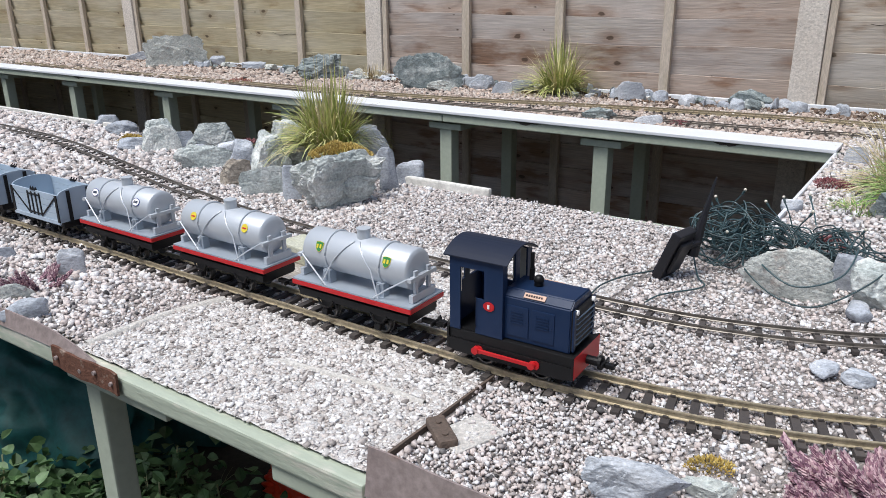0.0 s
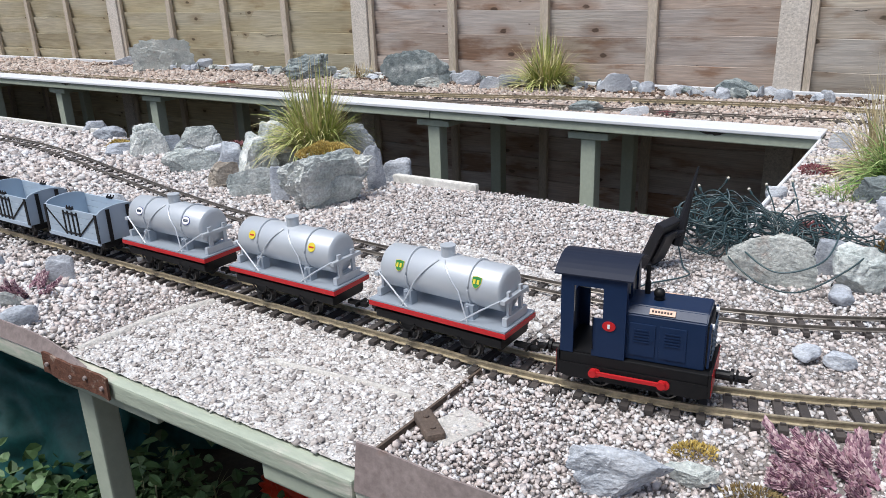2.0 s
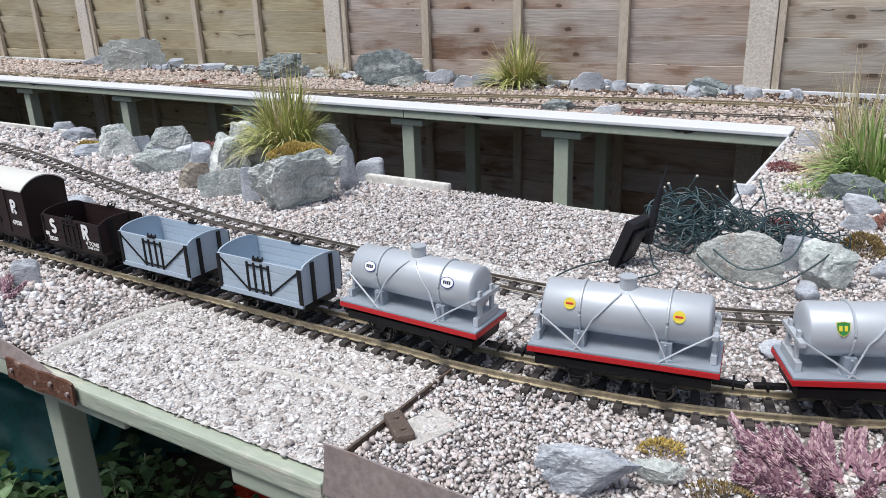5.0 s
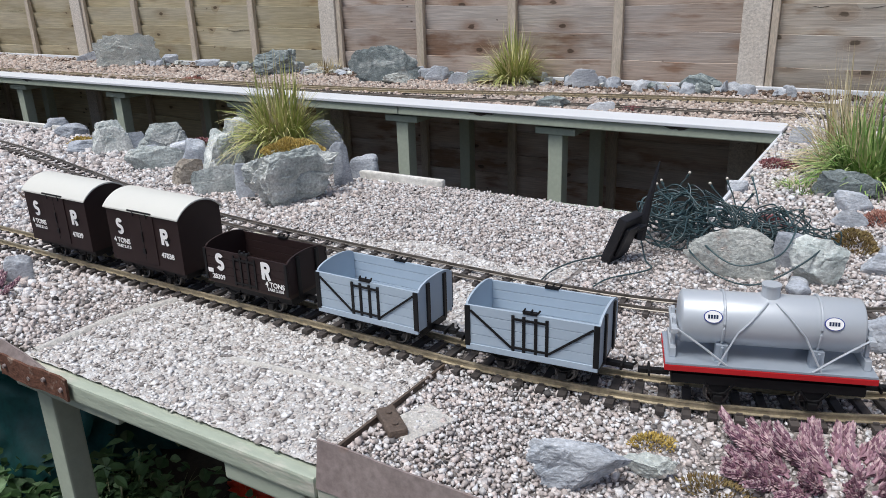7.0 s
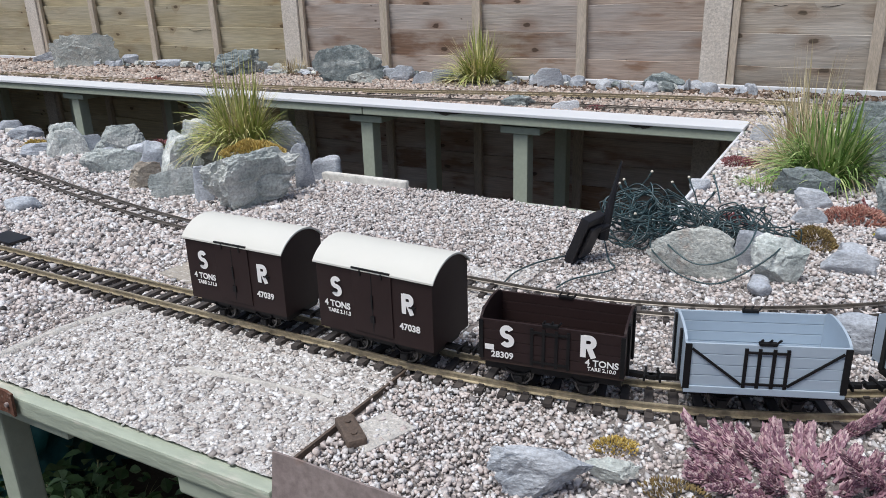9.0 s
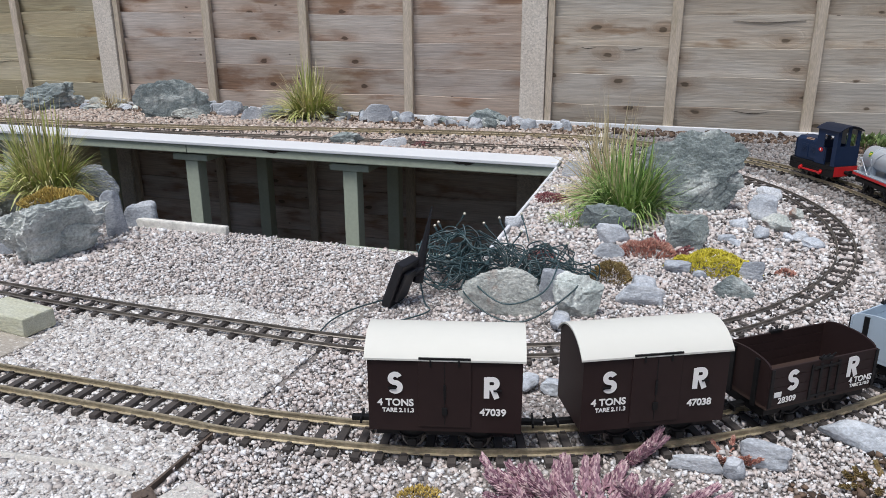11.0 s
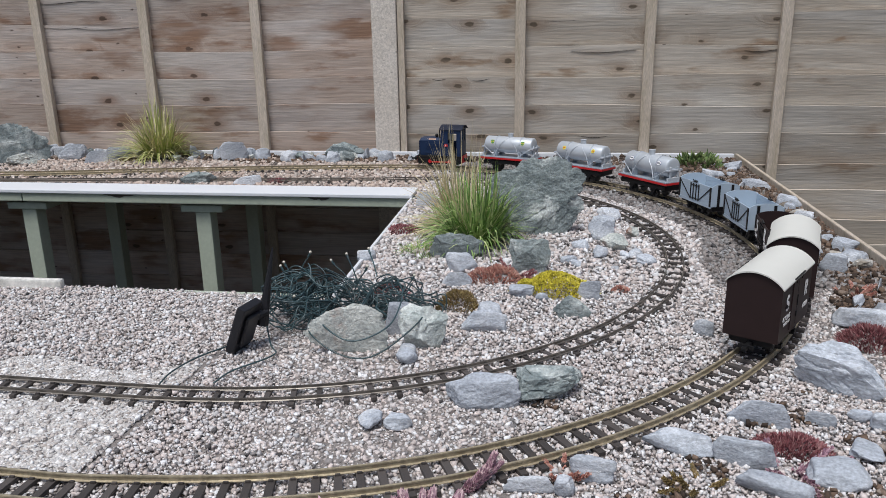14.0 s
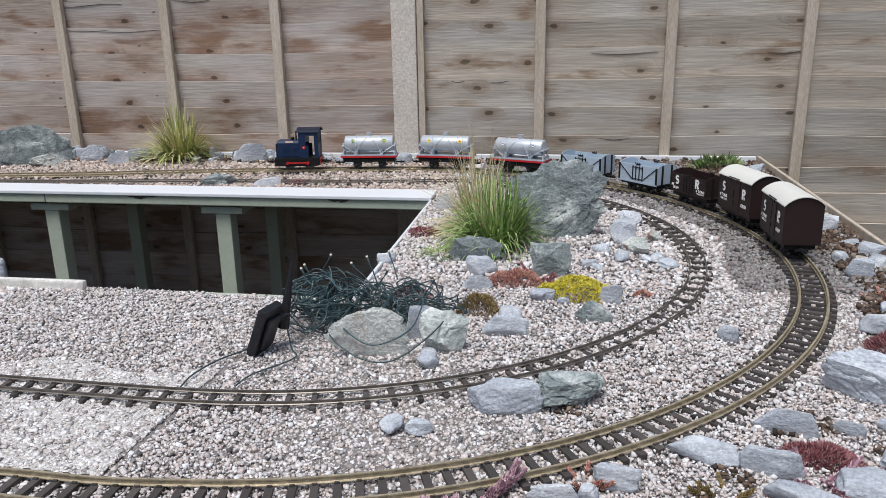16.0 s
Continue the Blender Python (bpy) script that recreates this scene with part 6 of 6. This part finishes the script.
for pts in ([(-0.02, -0.06, 0.03), (0.0, -0.14, 0.035), (0.05, -0.165, 0.012), (0.10, -0.16, 0.008), (0.15, -0.12, 0.035), (0.17, -0.08, 0.055), (0.15, -0.03, 0.05), (0.10, -0.0, 0.05)],
            [(0.0, -0.07, 0.04), (0.02, -0.135, 0.045), (0.07, -0.158, 0.03), (0.12, -0.13, 0.045), (0.13, -0.07, 0.07), (0.11, -0.03, 0.05)],
            [(-0.1, -0.06, 0.03), (-0.07, -0.12, 0.004), (-0.05, -0.16, 0.004), (-0.09, -0.22, 0.004), (-0.10, -0.26, 0.004)],
            [(-0.13, -0.14, 0.006), (-0.16, -0.18, 0.004), (-0.175, -0.23, 0.004), (-0.175, -0.27, 0.003)],
            [(-0.11, -0.10, 0.02), (-0.09, -0.02, 0.03), (-0.10, 0.02, 0.02)]):
    bm = bmesh.new()
    tube(bm, [Vector(p) for p in smooth_line(pts, 8)], 0.0013, 5)
    part("cable", bm, M_CABLE, lights, smooth=True)
for x, y, z, hx, hy in ((-0.09, 0.03, 0.08, -0.01, 0.0), (-0.06, 0.06, 0.09, 0.01, 0.0), (0.0, 0.10, 0.075, -0.01, 0.01), (0.035, 0.12, 0.08, -0.008, 0.01), (-0.02, 0.08, 0.07, -0.015, 0),
                        (-0.10, 0.04, 0.07, -0.01, 0), (0.05, 0.02, 0.08, 0.01, 0.0), (0.12, 0.07, 0.05, 0.01, 0.0), (-0.05, -0.05, 0.05, 0, -0.01)):
    bm = bmesh.new()
    tube(bm, [Vector((x - hx * 2, y - hy * 2, z - 0.035)), Vector((x - hx, y - hy, z - 0.014)), Vector((x, y, z))], 0.0012, 5)
    cyl(bm, (x, y, z), (x + hx * 0.3, y + hy * 0.3, z + 0.006), 0.002, 8)
    st = part("bulb_stalk", bm, M_CABLE, lights)
    bm = bmesh.new()
    bmesh.ops.create_uvsphere(bm, u_segments=8, v_segments=6, radius=0.0026, matrix=pose(x + hx * 0.4, y + hy * 0.4, z + 0.0085))
    part("bulb", bm, M_BULB, st, "small clear bulb", True)

# ---- odds and ends on the boards ----
M_OLDWOOD = mat("mossy_wood", (0.55, 0.56, 0.47), 0.9, var=(0.40, 0.38, 0.22), scale=24, fine=150, bump=0.5, stretch=(1, 4, 4))
M_OLDPLANK = mat("grey_plank", (0.42, 0.38, 0.33), 0.9, var=(0.30, 0.27, 0.23), scale=24, fine=150, bump=0.5, stretch=(1, 4, 4), third=(0.66, 0.63, 0.59), third_scale=60, third_at=0.6)
M_IRON = mat("old_iron", (0.10, 0.075, 0.06), 0.75, var=(0.17, 0.12, 0.09), scale=70, fine=300, bump=0.5)
bm = bmesh.new()
box(bm, -0.052, 0.052, -0.026, 0.026, 0.0, 0.028, 0.003)
for v in bm.verts:
    v.co += Vector((0.0015 * noise.noise(v.co * 40), 0.0015 * noise.noise(v.co * 37 + Vector((5, 0, 0))), 0))
tagged(part("wood_block", bm, M_OLDWOOD, pos=pose(1.090, 1.434, 0.0, 0, 0, -9)), "weathered greenish timber offcut lying on the gravel", "wood block")
bm = bmesh.new()
box(bm, -0.062, 0.062, -0.028, 0.028, 0.0, 0.007, 0.002)
tagged(part("wood_plank", bm, M_OLDPLANK, pos=pose(1.095, 1.380, -0.0062, 0, 0, -6)), "thin weathered board lying beside the rails", "wood plank")
bm = bmesh.new()
box(bm, -0.024, 0.024, -0.010, 0.010, 0.0, 0.010, 0.003)
hb = empty("joint_block", pose(1.552, 1.131, 0.0, 0, 0, -38), "small rusty iron block over the board joint", "iron block")
part("bar", bm, M_IRON, hb)
bm = bmesh.new()
cyl(bm, (-0.010, 0, 0.010), (-0.010, 0, 0.0115), 0.003, 10)
cyl(bm, (0.012, 0, 0.010), (0.012, 0, 0.0115), 0.003, 10)
part("rivet", bm, M_IRON, hb)
bm = bmesh.new()
box(bm, -0.0016, 0.0016, -0.09, 0.10, -0.0035, 0.003, 0.0006)
tagged(part("joint_strip", bm, M_IRON, pos=pose(1.5305, 1.165, 0, 0, 0, -2)), "dark metal strip set in the board joint", "metal strip")


def mortar(points, width, label):
    """A flat uneven ribbon of mortar along a board joint."""
    bm = bmesh.new()
    rows = []
    line = smooth_line(points, 14)
    for i, q in enumerate(line):
        d = line[min(i + 1, len(line) - 1)] - line[max(i - 1, 0)]
        d = d / np.linalg.norm(d)
        h = width / 2 * (1 + 0.5 * noise.noise(Vector((q[0] * 90, q[1] * 90, 3))))
        rows.append([bm.verts.new((q[0] - d[1] * h * u, q[1] + d[0] * h * u, z)) for u, z in ((-1.3, -0.004), (-0.9, 0.0012), (0, 0.0022), (0.9, 0.0012), (1.3, -0.004))])
    for a, b in zip(rows, rows[1:]):
        for k in range(4):
            bm.faces.new((a[k], b[k], b[k + 1], a[k + 1]))
    bmesh.ops.recalc_face_normals(bm, faces=bm.faces)
    tagged(part("mortar_joint", bm, M_CEMENT, smooth=True), label, "mortar joint")


mortar([(1.064, 1.058), (1.066, 1.12), (1.072, 1.18), (1.095, 1.252)], 0.011, "rough grey mortar ribbon along a board joint")
mortar([(1.30, 1.160), (1.38, 1.169), (1.44, 1.176), (1.50, 1.175)], 0.006, "thin grey mortar ridge across the cement")
bm = bmesh.new()
box(bm, -0.022, 0.022, -0.03, 0.03, -0.002, 0.0025, 0.001)
tagged(part("cement_pad", bm, M_CEMENT, pos=pose(1.572, 1.148, 0, 0, 0, -20)), "small smooth cement pad beside the joint", "cement pad")
bm = bmesh.new()
box(bm, -0.036, 0.036, -0.020, 0.020, 0.0, 0.0045, 0.001)
tagged(part("metal_plate", bm, M_PLASTIC, pos=pose(0.662, 1.356, 0.003, 0, 0, -4)), "flat black plate lying beside the track", "metal plate")
# low white edging along the near side of the opening
M_TRIMW = mat("dirty_white_trim", (0.76, 0.75, 0.71), 0.7, var=(0.45, 0.43, 0.38), scale=14, fine=100, bump=0.2)
bm = bmesh.new()
box(bm, -2.7, -0.16, 1.985, 1.998, -0.05, 0.013, 0.002)
tagged(part("edging_board", bm, M_TRIMW), "dirty white edging board along the opening", "edging board")
bm = bmesh.new()
box(bm, 0.80, 1.135, 1.915, 1.9285, -0.03, 0.017, 0.004, None)
tagged(part("edging_board", bm, M_TRIMW), "short dirty white edging board along the opening", "edging board")
# a hand-laid siding's loose sleepers beside the left-hand curve
for k in range(3):
    bm = bmesh.new()
    tube(bm, [Vector((0.30 + 0.012 * k, 1.52 - 0.018 * k, 0.004)), Vector((0.34 + 0.012 * k, 1.505 - 0.018 * k, 0.005)), Vector((0.39 + 0.012 * k, 1.50 - 0.018 * k, 0.004))], 0.002, 5)
    tagged(part("twig", bm, M_IRON), "thin dark twig lying on the gravel", "twig", "twigs")

# ---- under the boards: leaves, shoots, sheet plastic ----
M_TARP = mat("teal_tarpaulin", (0.010, 0.10, 0.092), 0.6, var=(0.005, 0.04, 0.04), scale=9, fine=60, bump=0.4, bscale=20)
M_ORANGE = mat("orange_plastic", (0.75, 0.06, 0.02), 0.4, var=(0.6, 0.04, 0.015), scale=20)


def crumpled(name, x, y, z, w, d, h, material, label, category, seed):
    bm = bmesh.new()
    bmesh.ops.create_icosphere(bm, subdivisions=5, radius=1.0)
    off = Vector((seed, seed * 2, 0))
    for v in bm.verts:
        p = v.co
        k = 1 + 0.30 * noise.noise(p * 1.6 + off) + 0.30 * abs(noise.noise(p * 4 + off)) + 0.16 * abs(noise.noise(p * 9 + off)) + 0.07 * abs(noise.noise(p * 21 + off))
        v.co = Vector((p.x * w / 2 * k, p.y * d / 2 * k, max(-0.05, p.z) * h * k))
    return tagged(part(name, bm, material, pos=pose(x, y, z), smooth=True), label, category)


crumpled("tarpaulin", 0.12, 1.50, GROUND_Z, 0.90, 0.50, 0.33, M_TARP, "crumpled teal plastic sheet on the ground", "tarpaulin", 3)
crumpled("plastic_bag", 0.92, 1.585, GROUND_Z, 0.26, 0.14, 0.05, M_ORANGE, "crumpled orange-red plastic bag under the table", "plastic bag", 8)


def leafy(x, y, z, n, w, h, seed):
    """A low leafy weed: stalks with broad pointed leaves."""
    pl = empty("weed", pose(x, y, z), "leafy dark green weed growing under the table", "weed", "weeds")
    rnd = random.Random(seed)
    bm = bmesh.new()
    for _ in range(n):
        px, py, pz = rnd.gauss(0, w / 3.2), rnd.gauss(0, w / 3.2), h * rnd.uniform(0.15, 1.0)
        l, b = rnd.uniform(0.016, 0.040), rnd.uniform(0.008, 0.017)
        m = pose(px, py, pz, rnd.uniform(-40, 40), rnd.uniform(-35, 35), rnd.uniform(0, 360))
        rim = [(0, -l * 0.5, 0), (b * 0.75, -l * 0.28, 0.003), (b, 0, 0.004), (b * 0.6, l * 0.3, 0.002), (0, l * 0.55, -0.004), (-b * 0.6, l * 0.3, 0.002), (-b, 0, 0.004), (-b * 0.75, -l * 0.28, 0.003)]
        c = bm.verts.new(m @ Vector((0, 0, -0.002)))
        vs = [bm.verts.new(m @ Vector(q)) for q in rim]
        for i in range(8):
            bm.faces.new((c, vs[i], vs[(i + 1) % 8]))
    tagged(part("foliage", bm, M_LEAF, pl), kind="stuff")
    bm = bmesh.new()
    for _ in range(max(6, n // 14)):
        px, py = rnd.gauss(0, w / 4), rnd.gauss(0, w / 4)
        tube(bm, [(px * 0.5, py * 0.5, -0.01), (px * 0.8, py * 0.8, h * 0.4), (px, py, h * rnd.uniform(0.5, 0.9))], 0.0018, 5)
    tagged(part("stalk_clump", bm, M_SHOOT, pl), kind="stuff")
    return pl


rnd = random.Random(31)
for k in range(30):
    leafy(rnd.uniform(0.42, 0.92), rnd.uniform(0.95, 1.36), GROUND_Z, 110, 0.20, rnd.uniform(0.07, 0.17), 200 + k)
leafy(0.66, 0.98, GROUND_Z, 260, 0.24, 0.24, 300)
leafy(0.56, 1.08, GROUND_Z, 240, 0.24, 0.20, 301)
for k, (x, y) in enumerate([(0.80, 1.12), (0.88, 1.20), (0.74, 1.22), (0.92, 1.06), (0.82, 1.28), (0.68, 1.12), (0.98, 1.16)]):
    tuft(x, y, GROUND_Z, 90, 0.09, 0.17, 0.22, M_SHOOT, "pale grassy weed under the table", 60 + k, 0, None, 0.0042)
leafy(1.52, 2.2, GROUND_Z, 200, 0.25, 0.40, 310)

# flaked paint on the back fascia, dark wood showing
M_FLAKE = mat("bare_dark_wood", (0.05, 0.042, 0.035), 0.9, var=(0.10, 0.085, 0.07), scale=60)
rnd = random.Random(4)
for x0, ln in ((0.72, 0.11), (1.36, 0.07), (-1.75, 0.09)):
    top = [(x0 + ln * k / 12, -0.0008) for k in range(13)]
    low = [(x0 + ln * k / 12, -0.0012 - 0.010 * math.sin(math.pi * k / 12) * rnd.uniform(0.35, 1.0)) for k in range(12, -1, -1)]
    bm = bmesh.new()
    prism(bm, top + low, GAP1 - 0.0092, GAP1 - 0.0078)
    tagged(part("flaked_patch", bm, M_FLAKE), "patch of flaked paint showing dark wood", "flaked paint", "flaked patches")

# ---- motion ----
RUN = [(0.0, 3.155), (0.5, 3.170), (1.0, 3.201), (1.5, 3.252), (2.0, 3.303), (2.5, 3.369), (3.0, 3.446), (3.5, 3.519), (4.0, 3.604),
       (6.5, 4.079), (7.0, 4.178), (7.5, 4.293), (8.0, 4.405), (10.5, 4.988), (11.0, 5.124), (11.5, 5.247), (12.0, 5.371), (12.5, 5.486),
       (13.0, 5.608), (13.5, 5.734), (14.0, 5.859), (14.5, 5.981), (15.0, 6.11), (15.5, 6.239), (16.0, 6.379)]
RUN_T, RUN_U = [r[0] for r in RUN], [r[1] for r in RUN]


def run(t):
    """How far the engine has come along the outer track at t."""
    i = max(0, min(len(RUN) - 2, int(np.searchsorted(RUN_T, t, "right")) - 1))

    def slope(j):
        a, b = max(j - 1, 0), min(j + 1, len(RUN) - 1)
        return (RUN_U[b] - RUN_U[a]) / (RUN_T[b] - RUN_T[a])

    h = RUN_T[i + 1] - RUN_T[i]
    q = (t - RUN_T[i]) / h
    return ((2 * q ** 3 - 3 * q * q + 1) * RUN_U[i] + (q ** 3 - 2 * q * q + q) * h * slope(i)
            + (-2 * q ** 3 + 3 * q * q) * RUN_U[i + 1] + (q ** 3 - q * q) * h * slope(i + 1))


def along(u):
    """Slack in the couplings opens the train out on the curve and the back straight."""
    return u + 0.085 * max(0.0, u - 3.86)


def stand(t, back):
    s = along(run(t) - back)
    a, b = OUTER.at(s - 0.036), OUTER.at(s + 0.036)
    return pose((a[0] + b[0]) / 2, (a[1] + b[1]) / 2, RAIL_TOP, 0, 0, math.degrees(math.atan2(b[1] - a[1], b[0] - a[0])))


def motions():
    for v, back in TRAIN:
        walk(v, [(k * 0.25, stand(k * 0.25, back)) for k in range(65)])
    # wheels roll as far as the train runs
    turns, last = [], -1.0
    for k in range(481):
        a = (run(k / 30) - RUN_U[0]) / 0.0115
        if k in (0, 480) or a - last > 1.0:
            turns.append((k / 30, math.degrees(a)))
            last = a
    for w, x, r in WHEELS:
        walk(w, [(t, pose(x, 0, r, 0, a, 0)) for t, a in turns])
    for rod, s in RODS:
        walk(rod, [(t, pose(-0.0005 + 0.003 * math.sin(radians(a + 90 * s)), s * 0.039, 0.0235 + 0.003 * math.cos(radians(a + 90 * s)))) for t, a in turns])


motions()
